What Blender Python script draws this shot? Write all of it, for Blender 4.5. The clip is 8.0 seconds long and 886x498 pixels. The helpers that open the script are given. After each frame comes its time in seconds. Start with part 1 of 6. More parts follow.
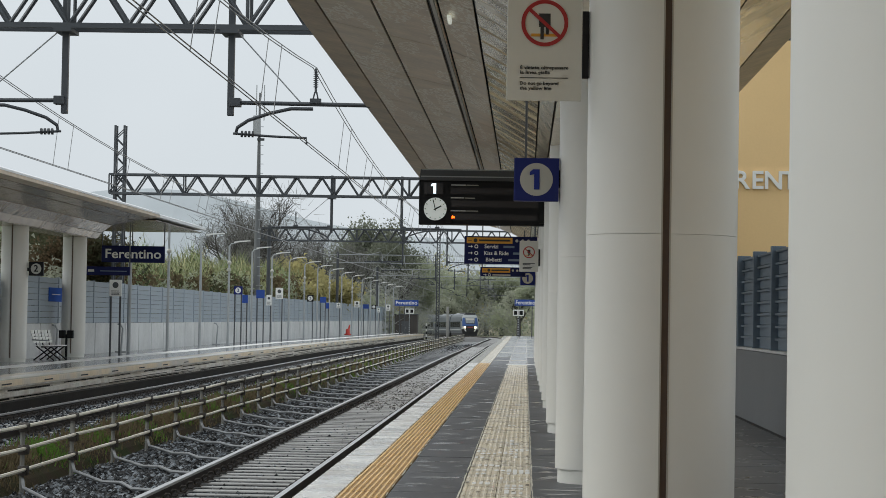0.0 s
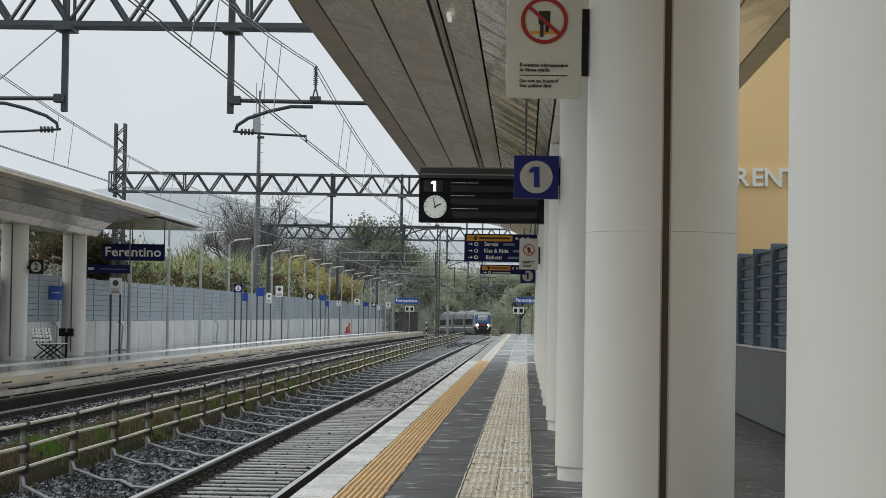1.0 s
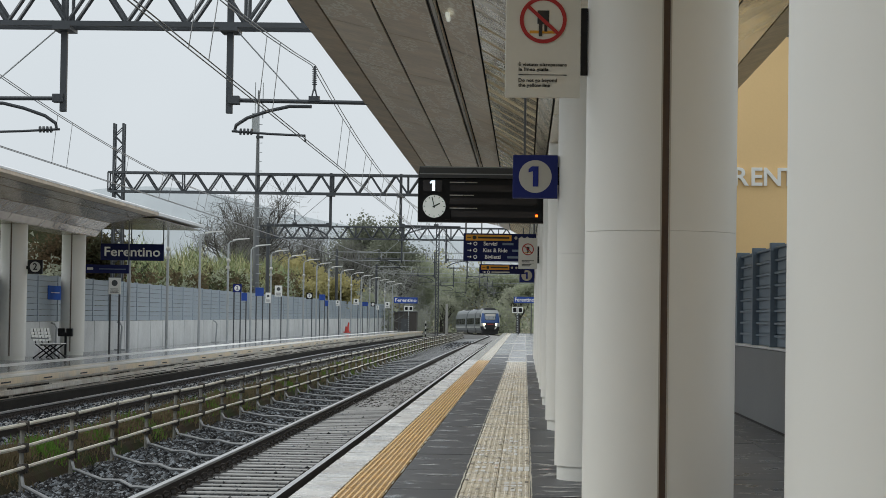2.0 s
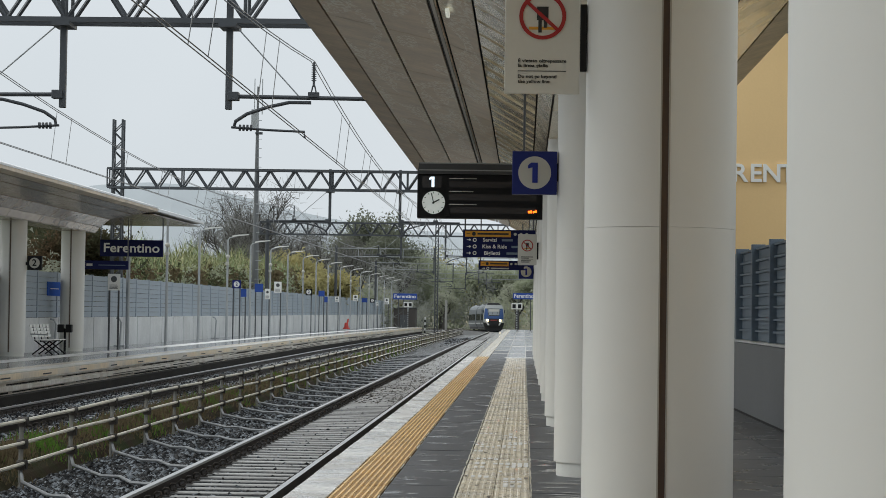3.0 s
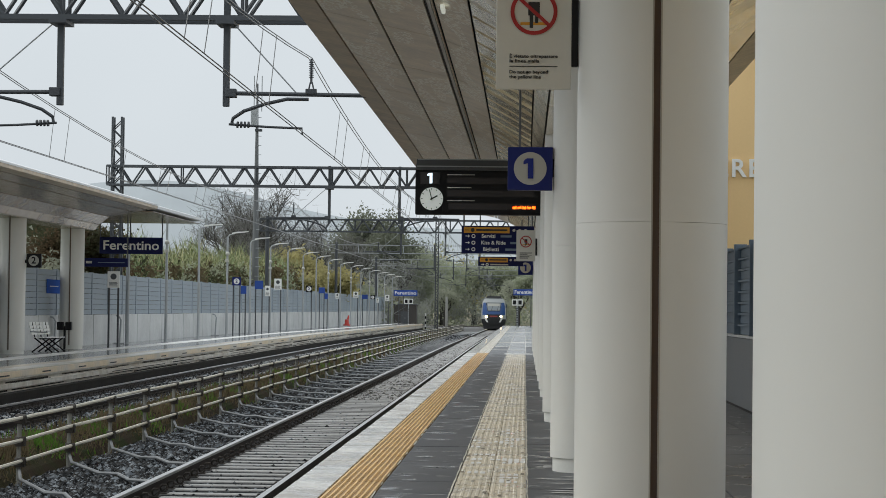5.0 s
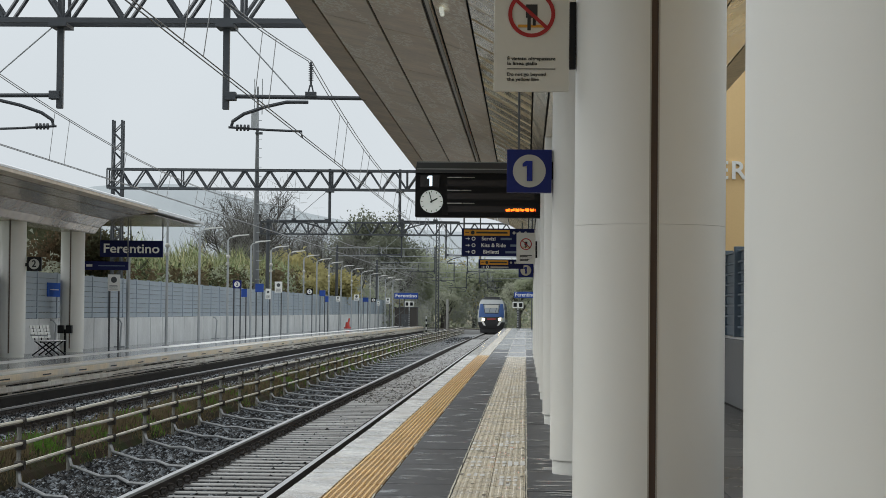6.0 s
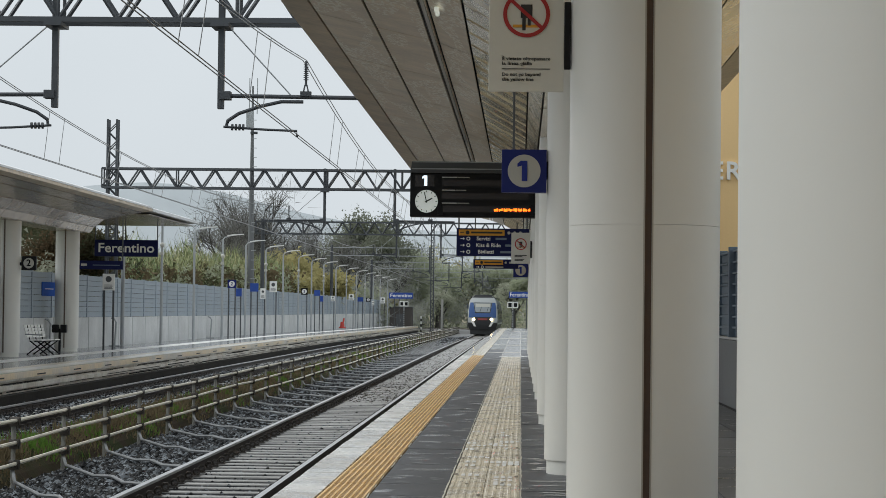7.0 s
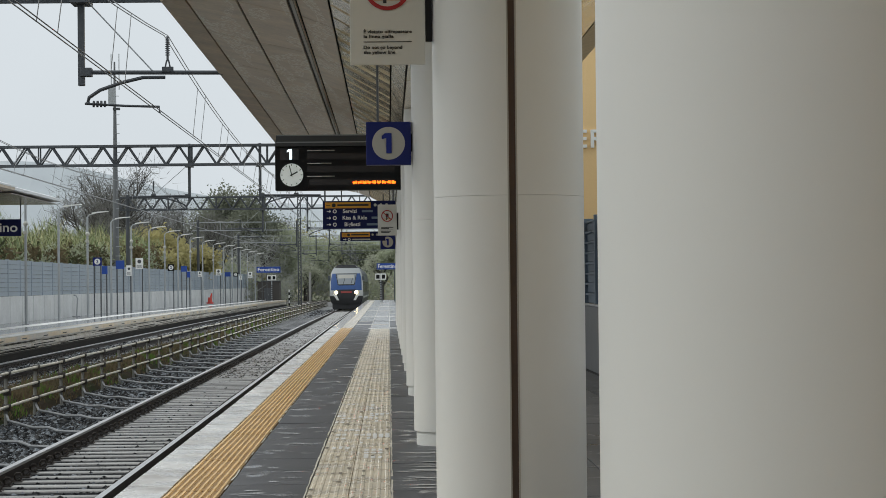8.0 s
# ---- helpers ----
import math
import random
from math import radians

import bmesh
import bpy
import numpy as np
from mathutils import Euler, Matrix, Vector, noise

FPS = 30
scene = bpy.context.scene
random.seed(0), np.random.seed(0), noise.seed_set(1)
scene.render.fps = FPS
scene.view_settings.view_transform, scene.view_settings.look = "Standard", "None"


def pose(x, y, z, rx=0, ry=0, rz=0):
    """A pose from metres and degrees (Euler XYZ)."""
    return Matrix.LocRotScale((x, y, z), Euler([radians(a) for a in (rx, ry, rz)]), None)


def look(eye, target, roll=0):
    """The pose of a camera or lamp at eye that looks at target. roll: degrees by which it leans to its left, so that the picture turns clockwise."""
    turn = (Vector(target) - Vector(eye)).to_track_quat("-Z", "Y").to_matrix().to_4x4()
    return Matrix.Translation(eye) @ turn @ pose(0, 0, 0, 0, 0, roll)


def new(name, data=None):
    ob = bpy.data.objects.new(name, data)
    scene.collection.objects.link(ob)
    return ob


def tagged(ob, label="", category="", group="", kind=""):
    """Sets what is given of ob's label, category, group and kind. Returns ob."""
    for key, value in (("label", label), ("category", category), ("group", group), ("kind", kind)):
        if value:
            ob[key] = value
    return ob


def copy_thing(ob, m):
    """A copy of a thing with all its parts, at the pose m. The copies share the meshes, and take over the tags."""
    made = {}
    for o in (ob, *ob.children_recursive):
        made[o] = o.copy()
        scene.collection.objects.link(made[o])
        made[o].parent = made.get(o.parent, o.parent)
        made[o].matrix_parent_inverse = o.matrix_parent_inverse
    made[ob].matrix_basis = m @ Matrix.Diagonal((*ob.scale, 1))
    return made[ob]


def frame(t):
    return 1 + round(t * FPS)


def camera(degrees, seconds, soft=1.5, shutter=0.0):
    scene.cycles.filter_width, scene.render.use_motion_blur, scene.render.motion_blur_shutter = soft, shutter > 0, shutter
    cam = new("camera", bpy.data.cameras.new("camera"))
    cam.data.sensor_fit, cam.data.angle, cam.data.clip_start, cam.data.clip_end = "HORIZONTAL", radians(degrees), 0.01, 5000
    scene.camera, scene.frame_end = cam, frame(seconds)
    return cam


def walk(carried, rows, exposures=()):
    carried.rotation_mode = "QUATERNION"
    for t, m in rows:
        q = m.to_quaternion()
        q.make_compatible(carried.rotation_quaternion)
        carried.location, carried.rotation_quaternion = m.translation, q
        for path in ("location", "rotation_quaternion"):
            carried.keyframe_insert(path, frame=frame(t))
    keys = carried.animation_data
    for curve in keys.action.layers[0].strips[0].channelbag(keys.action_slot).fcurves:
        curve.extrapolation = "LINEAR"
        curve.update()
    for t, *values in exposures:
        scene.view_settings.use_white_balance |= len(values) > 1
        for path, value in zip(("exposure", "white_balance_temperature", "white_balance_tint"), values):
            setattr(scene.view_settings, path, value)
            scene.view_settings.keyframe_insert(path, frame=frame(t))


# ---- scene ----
cam = camera(22.73, 8.0, soft=0.7)


def aim(dx, dz, yaw, pitch, roll):
    """Camera pose on the platform: yaw to the left of the track, pitch up, roll to the left."""
    a, b = radians(yaw), radians(pitch)
    eye = Vector((dx, 0.0, 1.48 + dz))
    return look(eye, eye + Vector((-math.sin(a) * math.cos(b), math.cos(a) * math.cos(b), math.sin(b))) * 10, roll)


walk(cam, [
    (0.0, aim(-0.001, 0.001, 2.171, 1.801, 0.95)),
    (0.5, aim(0.000, 0.001, 2.180, 1.772, 0.93)),
    (1.0, aim(0.000, 0.000, 2.170, 1.743, 0.90)),
    (1.5, aim(0.000, 0.000, 2.152, 1.744, 0.83)),
    (3.0, aim(0.000, 0.000, 2.128, 1.634, 0.85)),
    (3.5, aim(0.002, 0.000, 2.067, 1.556, 0.78)),
    (4.0, aim(0.012, -0.002, 2.071, 1.525, 0.69)),
    (4.5, aim(0.0305, -0.003, 2.129, 1.520, 0.71)),
    (6.0, aim(0.059, -0.004, 2.166, 1.612, 0.57)),
    (6.5, aim(0.061, -0.004, 2.099, 1.613, 0.67)),
    (7.0, aim(0.061, -0.004, 2.034, 1.610, 0.66)),
    (7.4, aim(0.062, -0.004, 1.88, 1.60, 0.55)),
    (7.5, aim(0.063, -0.004, 1.571, 1.573, 0.45)),
    (7.6, aim(0.063, -0.003, 0.242, 1.53, 0.33)),
    (7.7, aim(0.064, 0.000, -0.147, 1.14, -0.2)),
    (7.8, aim(0.065, 0.002, -0.62, 0.91, -0.47)),
    (7.9, aim(0.067, 0.004, -0.985, 0.895, -0.70)),
    (8.0, aim(0.069, 0.005, -1.419, 0.874, -0.60)),
])

# ---- light: an overcast, damp late-autumn day
world = bpy.data.worlds.new("overcast_sky")
scene.world = world
world.use_nodes = True
wn, wl = world.node_tree.nodes, world.node_tree.links
sky = wn.new("ShaderNodeTexSky")
sky.sky_type, sky.sun_disc, sky.sun_elevation, sky.sun_rotation = "NISHITA", False, radians(48), radians(278)
sky.dust_density, sky.air_density = 4.0, 1.2
soft_sky = wn.new("ShaderNodeHueSaturation")
soft_sky.inputs["Saturation"].default_value = 0.25
soft_sky.inputs["Value"].default_value = 0.10
wl.new(sky.outputs[0], soft_sky.inputs["Color"])
cloud_at = wn.new("ShaderNodeTexCoord")
cloud = wn.new("ShaderNodeTexNoise")
cloud.inputs["Scale"].default_value, cloud.inputs["Detail"].default_value = 2.2, 4.0
wl.new(cloud_at.outputs["Generated"], cloud.inputs["Vector"])
cloud_tone = wn.new("ShaderNodeValToRGB")
cloud_tone.color_ramp.elements[0].position, cloud_tone.color_ramp.elements[0].color = 0.3, (0.585, 0.638, 0.676, 1)
cloud_tone.color_ramp.elements[1].position, cloud_tone.color_ramp.elements[1].color = 0.7, (0.70, 0.75, 0.79, 1)
wl.new(cloud.outputs["Fac"], cloud_tone.inputs["Fac"])
sky_mix = wn.new("ShaderNodeMixRGB")
sky_mix.inputs["Fac"].default_value = 0.9
wl.new(soft_sky.outputs[0], sky_mix.inputs["Color1"])
wl.new(cloud_tone.outputs[0], sky_mix.inputs["Color2"])
wl.new(sky_mix.outputs[0], wn["Background"].inputs["Color"])
wn["Background"].inputs["Strength"].default_value = 1.17
sun = new("sun", bpy.data.lights.new("sun", "SUN"))
sun.data.energy, sun.data.angle, sun.data.color = 1.8, radians(60), (0.97, 0.98, 0.95)
sun.matrix_world = look((-42, 10, 50), (0, 0, 0))
scene.view_settings.exposure = 0.0


# ---- materials
def material(name, colour, rough=0.6, metal=0.0, vary=0.15, fine=40.0, broad=1.2, bump=0.0, coords="world", spread=0.0, spec=0.5, tint=None, emit=0.0, wet=0.0, pools=(0.42, 0.60)):
    """A node material with two scales of tone, fine relief and uneven gloss. spread: tone from piece to piece."""
    m = bpy.data.materials.new(name)
    m.use_nodes = True
    n, l = m.node_tree.nodes, m.node_tree.links
    b = n["Principled BSDF"]
    b.inputs["Metallic"].default_value = metal
    b.inputs["Specular IOR Level"].default_value = spec
    if coords == "world":
        at = n.new("ShaderNodeNewGeometry").outputs["Position"]
    else:
        at = n.new("ShaderNodeTexCoord").outputs["Object"]
    tone = None
    for scale, weight, detail in ((fine, 0.5, 3.0), (broad, 1.0, 5.0)):
        t = n.new("ShaderNodeTexNoise")
        t.inputs["Scale"].default_value, t.inputs["Detail"].default_value = scale, detail
        l.new(at, t.inputs["Vector"])
        k = n.new("ShaderNodeMath")
        k.operation = "MULTIPLY_ADD"
        l.new(t.outputs["Fac"], k.inputs[0])
        k.inputs[1].default_value = 2 * vary * weight
        if tone is None:
            k.inputs[2].default_value = 1.0 - 1.5 * vary
            grain = t.outputs["Fac"]
        else:
            l.new(tone, k.inputs[2])
        tone = k.outputs[0]
        blot = t.outputs["Fac"]
    if spread:
        info = n.new("ShaderNodeObjectInfo")
        k = n.new("ShaderNodeMath")
        k.operation = "MULTIPLY_ADD"
        l.new(info.outputs["Random"], k.inputs[0])
        k.inputs[1].default_value = spread
        k2 = n.new("ShaderNodeMath")
        k2.operation = "ADD"
        l.new(tone, k2.inputs[0])
        l.new(k.outputs[0], k2.inputs[1])
        k.inputs[2].default_value = -spread / 2
        tone = k2.outputs[0]
    c = n.new("ShaderNodeMixRGB")
    c.blend_type = "MULTIPLY"
    c.inputs["Fac"].default_value = 1.0
    if tint:
        base = n.new("ShaderNodeMixRGB")
        ramp = n.new("ShaderNodeMapRange")
        ramp.inputs["From Min"].default_value, ramp.inputs["From Max"].default_value = 0.42, 0.62
        l.new(blot, ramp.inputs["Value"])
        l.new(ramp.outputs[0], base.inputs["Fac"])
        base.inputs["Color1"].default_value, base.inputs["Color2"].default_value = (*colour, 1), (*tint, 1)
        l.new(base.outputs[0], c.inputs["Color1"])
    else:
        c.inputs["Color1"].default_value = (*colour, 1)
    l.new(tone, c.inputs["Color2"])
    l.new(c.outputs[0], b.inputs["Base Color"])
    r = n.new("ShaderNodeMath")
    r.operation, r.use_clamp = "MULTIPLY_ADD", True
    l.new(blot, r.inputs[0])
    r.inputs[1].default_value, r.inputs[2].default_value = 0.3 * rough, 0.85 * rough
    if wet:
        pool = n.new("ShaderNodeTexNoise")
        pool.inputs["Scale"].default_value, pool.inputs["Detail"].default_value = 2.6, 6.0
        stretch = n.new("ShaderNodeVectorMath")
        stretch.operation = "MULTIPLY"
        stretch.inputs[1].default_value = (1.0, 0.8, 1.0)
        l.new(at, stretch.inputs[0])
        l.new(stretch.outputs[0], pool.inputs["Vector"])
        film = n.new("ShaderNodeMapRange")
        film.inputs["From Min"].default_value, film.inputs["From Max"].default_value = pools
        film.inputs["To Min"].default_value, film.inputs["To Max"].default_value = rough, wet
        l.new(pool.outputs["Fac"], film.inputs["Value"])
        l.new(film.outputs[0], b.inputs["Roughness"])
    else:
        l.new(r.outputs[0], b.inputs["Roughness"])
    if bump:
        h = n.new("ShaderNodeBump")
        h.inputs["Strength"].default_value, h.inputs["Distance"].default_value = min(1.0, bump), 0.02
        l.new(grain, h.inputs["Height"])
        l.new(h.outputs[0], b.inputs["Normal"])
    if emit:
        b.inputs["Emission Color"].default_value, b.inputs["Emission Strength"].default_value = (*colour, 1), emit
    return m


WHITE_PAINT = material("cream_white_paint", (0.77, 0.765, 0.72), 0.42, vary=0.035, broad=0.8, fine=6)
PLINTH_PAINT = material("plinth_white_paint", (0.75, 0.75, 0.70), 0.5, vary=0.08, broad=3)
SLOT_BROWN = material("brown_slot_metal", (0.17, 0.115, 0.085), 0.5, vary=0.1)
SLOT_EDGE = material("pale_slot_lip", (0.45, 0.42, 0.37), 0.45, vary=0.06)
SOFFIT = material("glossy_grey_soffit_panel", (0.82, 0.695, 0.54), 0.30, metal=0.15, vary=0.3, broad=2.5, fine=14, bump=0.05)
FASCIA = material("bronze_fascia_metal", (0.62, 0.51, 0.38), 0.4, metal=0.2, vary=0.45, fine=9, broad=1.5)


def reflection_trails(m, pale):
    """Wavy trails of pale speckle over a panel material: reflections from below, painted into its colour."""
    n, l = m.node_tree.nodes, m.node_tree.links
    b = n["Principled BSDF"]
    at = n.new("ShaderNodeNewGeometry").outputs["Position"]
    squeeze = n.new("ShaderNodeVectorMath")
    squeeze.operation = "MULTIPLY"
    squeeze.inputs[1].default_value = (1.5, 0.2, 1.0)
    l.new(at, squeeze.inputs[0])
    wave = n.new("ShaderNodeTexNoise")
    wave.inputs["Scale"].default_value, wave.inputs["Detail"].default_value, wave.inputs["Distortion"].default_value = 1.2, 1.0, 0.5
    l.new(squeeze.outputs[0], wave.inputs["Vector"])
    band = n.new("ShaderNodeMath")
    band.operation = "COMPARE"
    band.inputs[1].default_value, band.inputs[2].default_value = 0.5, 0.075
    l.new(wave.outputs["Fac"], band.inputs[0])
    dots_at = n.new("ShaderNodeVectorMath")
    dots_at.operation = "MULTIPLY"
    dots_at.inputs[1].default_value = (0.55, 0.22, 1.0)
    l.new(at, dots_at.inputs[0])
    dots = n.new("ShaderNodeTexNoise")
    dots.inputs["Scale"].default_value, dots.inputs["Detail"].default_value = 40.0, 2.0
    l.new(dots_at.outputs[0], dots.inputs["Vector"])
    cut = n.new("ShaderNodeMapRange")
    cut.inputs["From Min"].default_value, cut.inputs["From Max"].default_value = 0.49, 0.56
    l.new(dots.outputs["Fac"], cut.inputs["Value"])
    both = n.new("ShaderNodeMath")
    both.operation = "MULTIPLY"
    l.new(band.outputs[0], both.inputs[0])
    l.new(cut.outputs[0], both.inputs[1])
    mix = n.new("ShaderNodeMixRGB")
    l.new(both.outputs[0], mix.inputs["Fac"])
    old = b.inputs["Base Color"].links[0].from_socket
    l.new(old, mix.inputs["Color1"])
    mix.inputs["Color2"].default_value = (*pale, 1)
    l.new(mix.outputs[0], b.inputs["Base Color"])


def ripple(m, depth, scale, squeeze=(1.0, 0.35, 1.0)):
    """Slow dents that bend the reflections of thin sheet panels."""
    n, l = m.node_tree.nodes, m.node_tree.links
    at = n.new("ShaderNodeNewGeometry").outputs["Position"]
    k = n.new("ShaderNodeVectorMath")
    k.operation = "MULTIPLY"
    k.inputs[1].default_value = squeeze
    l.new(at, k.inputs[0])
    t = n.new("ShaderNodeTexNoise")
    t.inputs["Scale"].default_value, t.inputs["Detail"].default_value = scale, 2.0
    l.new(k.outputs[0], t.inputs["Vector"])
    h = n.new("ShaderNodeBump")
    h.inputs["Strength"].default_value, h.inputs["Distance"].default_value = 1.0, depth
    l.new(t.outputs["Fac"], h.inputs["Height"])
    b = n["Principled BSDF"]
    if b.inputs["Normal"].links:
        l.new(b.inputs["Normal"].links[0].from_socket, h.inputs["Normal"])
    l.new(h.outputs[0], b.inputs["Normal"])


reflection_trails(SOFFIT, (1.0, 0.93, 0.80))
ripple(SOFFIT, 0.015, 1.6)
SOFFIT_BROWN = material("brown_gloss_soffit_panel", (0.37, 0.295, 0.225), 0.2, metal=0.3, vary=0.3, broad=1.2, fine=8, bump=0.04, spread=0.25)
# tan base colour paints the warm reflection seen in these glossy panels
SOFFIT_TAN = material("tan_reflection_soffit_panel", (0.97, 0.84, 0.63), 0.14, metal=0.4, vary=0.3, broad=1.6, fine=8, bump=0.03, spread=0.45)
ripple(SOFFIT_TAN, 0.03, 2.0)
ripple(SOFFIT_BROWN, 0.03, 1.6)
CANOPY_TOP = material("white_sheet_roof", (0.72, 0.74, 0.75), 0.3, vary=0.06)
JOINT = material("black_joint", (0.02, 0.02, 0.02), 0.7)
ASPHALT = material("wet_dark_slab", (0.085, 0.087, 0.094), 0.5, vary=0.25, fine=30, broad=1.5, bump=0.12, spread=0.3, wet=0.14, pools=(0.58, 0.66))
OPEN_SLAB = material("rain_wet_slab", (0.10, 0.105, 0.10), 0.34, vary=0.35, fine=30, broad=1.5, bump=0.1, wet=0.18)
# glossy wet paving; its lighter base carries part of the sky's reflection
FAR_PAVING = material("sky_sheen_paving", (0.24, 0.245, 0.245), 0.14, vary=0.25, fine=12, broad=0.8)
SLAB_GAP = material("slab_joint_mortar", (0.28, 0.27, 0.25), 0.35, vary=0.2)
COPING = material("pale_coping_concrete", (0.80, 0.79, 0.76), 0.4, vary=0.5, fine=24, broad=1.4, bump=0.12, spread=0.15, wet=0.12, tint=(0.40, 0.38, 0.355))
YELLOW_TILE = material("yellow_ribbed_tile", (0.88, 0.60, 0.27), 0.45, vary=0.15, fine=30, broad=2, bump=0.1, spread=0.1)
# darker yellow-brown between the ribs
YELLOW_GROOVE = material("dark_yellow_groove", (0.36, 0.22, 0.09), 0.6, vary=0.2)
BUFF_TILE = material("buff_tactile_tile", (0.70, 0.62, 0.48), 0.45, vary=0.3, fine=25, broad=3, bump=0.15, spread=0.2, wet=0.2)
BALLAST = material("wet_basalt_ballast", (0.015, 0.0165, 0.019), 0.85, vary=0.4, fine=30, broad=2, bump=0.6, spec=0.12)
# much paler than the near bed, used from y = 190 on
FAR_BALLAST = material("pale_far_ballast", (0.15, 0.15, 0.148), 0.8, vary=0.6, fine=12, broad=2, bump=0.5, spec=0.15)
SLEEPER = material("concrete_sleeper", (0.36, 0.355, 0.345), 0.5, vary=0.4, fine=25, broad=2.2, bump=0.3, spread=0.35)
RAIL_SIDE = material("rusty_rail", (0.04, 0.032, 0.028), 0.65, vary=0.25, spec=0.3)
RAIL_TOP = material("worn_rail_head", (0.52, 0.52, 0.525), 0.3, metal=0.6, vary=0.08)
SOIL = material("weedy_soil", (0.10, 0.085, 0.05), 0.9, vary=0.4, fine=8, broad=0.5, bump=0.5, tint=(0.06, 0.085, 0.025))
PLATFORM_FACE = material("weathered_platform_face", (0.80, 0.765, 0.69), 0.6, vary=0.5, fine=9, broad=0.9, bump=0.3, tint=(0.50, 0.45, 0.38))
CREAM_COURSE = material("cream_rendered_edge", (0.90, 0.74, 0.52), 0.55, vary=0.35, fine=9, broad=0.5, bump=0.2, tint=(0.62, 0.58, 0.52))
# near-black for the foot wall and for the painted shade under the ledges
DARK_FACE = material("dark_foot_and_ledge_shade", (0.042, 0.039, 0.035), 0.9, vary=0.45, fine=9, broad=0.8, bump=0.3, spec=0.08)
CONCRETE = material("grey_cast_concrete", (0.62, 0.63, 0.625), 0.6, vary=0.3, fine=9, broad=0.7, bump=0.1, spread=0.06)
CONCRETE_DARK = material("damp_dark_concrete", (0.17, 0.175, 0.18), 0.5, vary=0.14, fine=20, broad=0.9, bump=0.1)
BARRIER = material("blue_grey_barrier_panel", (0.32, 0.375, 0.43), 0.5, vary=0.1, fine=15, broad=1.2, spread=0.12)
BARRIER_DARK = material("slate_barrier_panel", (0.16, 0.21, 0.265), 0.5, vary=0.1, fine=15, broad=1.2, spread=0.1)
GALV = material("galvanised_steel", (0.40, 0.42, 0.43), 0.45, metal=0.35, vary=0.12, fine=30, broad=3)
GANTRY_STEEL = material("dark_gantry_steel", (0.075, 0.082, 0.09), 0.5, metal=0.3, vary=0.15)
WIRE = material("copper_wire_dull", (0.30, 0.305, 0.31), 0.5, metal=0.3)
FENCE_RAIL = material("pale_fence_tube", (0.80, 0.76, 0.64), 0.45, vary=0.3, fine=14, broad=1.5)
FENCE_POST = material("weathered_fence_post", (0.33, 0.325, 0.30), 0.55, vary=0.25)
CLAMP = material("rusty_clamp", (0.05, 0.042, 0.035), 0.7)
STAY = material("grey_stay_tube", (0.29, 0.30, 0.31), 0.5, vary=0.15)
OCHRE = material("ochre_plaster", (0.87, 0.605, 0.295), 0.8, vary=0.06, fine=20, broad=0.7, bump=0.08)
SIGN_BLUE = material("sign_blue", (0.010, 0.020, 0.15), 0.5, vary=0.05, spec=0.3)
DIGIT_BLUE = material("numeral_blue", (0.022, 0.036, 0.24), 0.5, vary=0.05, spec=0.2)
POSTER_BLUE = material("poster_blue", (0.03, 0.10, 0.42), 0.8, vary=0.08, spec=0.1)
SIGN_NAVY = material("sign_navy", (0.008, 0.012, 0.07), 0.5, vary=0.05, spec=0.2)
SIGN_BRIGHT_BLUE = material("bright_sign_blue", (0.02, 0.07, 0.33), 0.35, vary=0.05)
SIGN_WHITE = material("sign_white", (0.84, 0.84, 0.81), 0.4, vary=0.04)
SIGN_GREY = material("sign_cream", (0.50, 0.49, 0.44), 0.4, vary=0.04)
SIGN_PLATE = material("cream_sign_plate", (0.70, 0.69, 0.63), 0.4, vary=0.04)
SIGN_ORANGE = material("sign_orange", (0.70, 0.33, 0.03), 0.4, vary=0.05)
SIGN_RED = material("sign_red", (0.40, 0.02, 0.02), 0.4, vary=0.05)
BLACK = material("black_housing", (0.011, 0.011, 0.012), 0.55, vary=0.1, spec=0.25)
BLACK_TEXT = material("black_print", (0.025, 0.025, 0.025), 0.5)
DARK_GREY = material("dark_grey_metal", (0.09, 0.095, 0.10), 0.45, metal=0.3, vary=0.1)
SCREEN = material("dark_display_strip", (0.03, 0.024, 0.024), 0.2, vary=0.1)
LED_WHITE = material("lit_white_digits", (0.75, 0.9, 1.0), 0.4, emit=1.3)
LED_ORANGE = material("lit_orange_digits", (1.0, 0.24, 0.02), 0.4, emit=1.6)
CLOCK_FACE = material("lit_clock_face", (0.8, 0.86, 0.82), 0.4, emit=0.25)
RED_PAINT = material("red_enamel", (0.5, 0.05, 0.035), 0.4, vary=0.1)
TRAIN_WHITE = material("train_pale_grey", (0.46, 0.48, 0.48), 0.35, vary=0.08, coords="object")
TRAIN_SIDE = material("train_dull_side", (0.085, 0.098, 0.11), 0.4, vary=0.15, coords="object")
TRAIN_BLUE = material("train_blue", (0.028, 0.085, 0.26), 0.3, vary=0.08, coords="object")
TRAIN_DARK = material("train_underframe", (0.025, 0.026, 0.028), 0.6, vary=0.2, coords="object")
TRAIN_GLASS = material("train_glazing", (0.02, 0.025, 0.03), 0.08, vary=0.02, coords="object", spec=0.6)
# reflected glare on the windscreen, put into the pane's colour
TRAIN_SCREEN = material("grey_windscreen_glare", (0.30, 0.33, 0.35), 0.15, vary=0.1, coords="object")
TRAIN_LIGHT = material("headlight_glow", (1.0, 0.80, 0.42), 0.3, emit=16.0)
TRAIN_RED = material("train_red_trim", (0.38, 0.07, 0.06), 0.4, coords="object")
BARK = material("dark_wet_bark", (0.06, 0.055, 0.05), 0.9, vary=0.3)
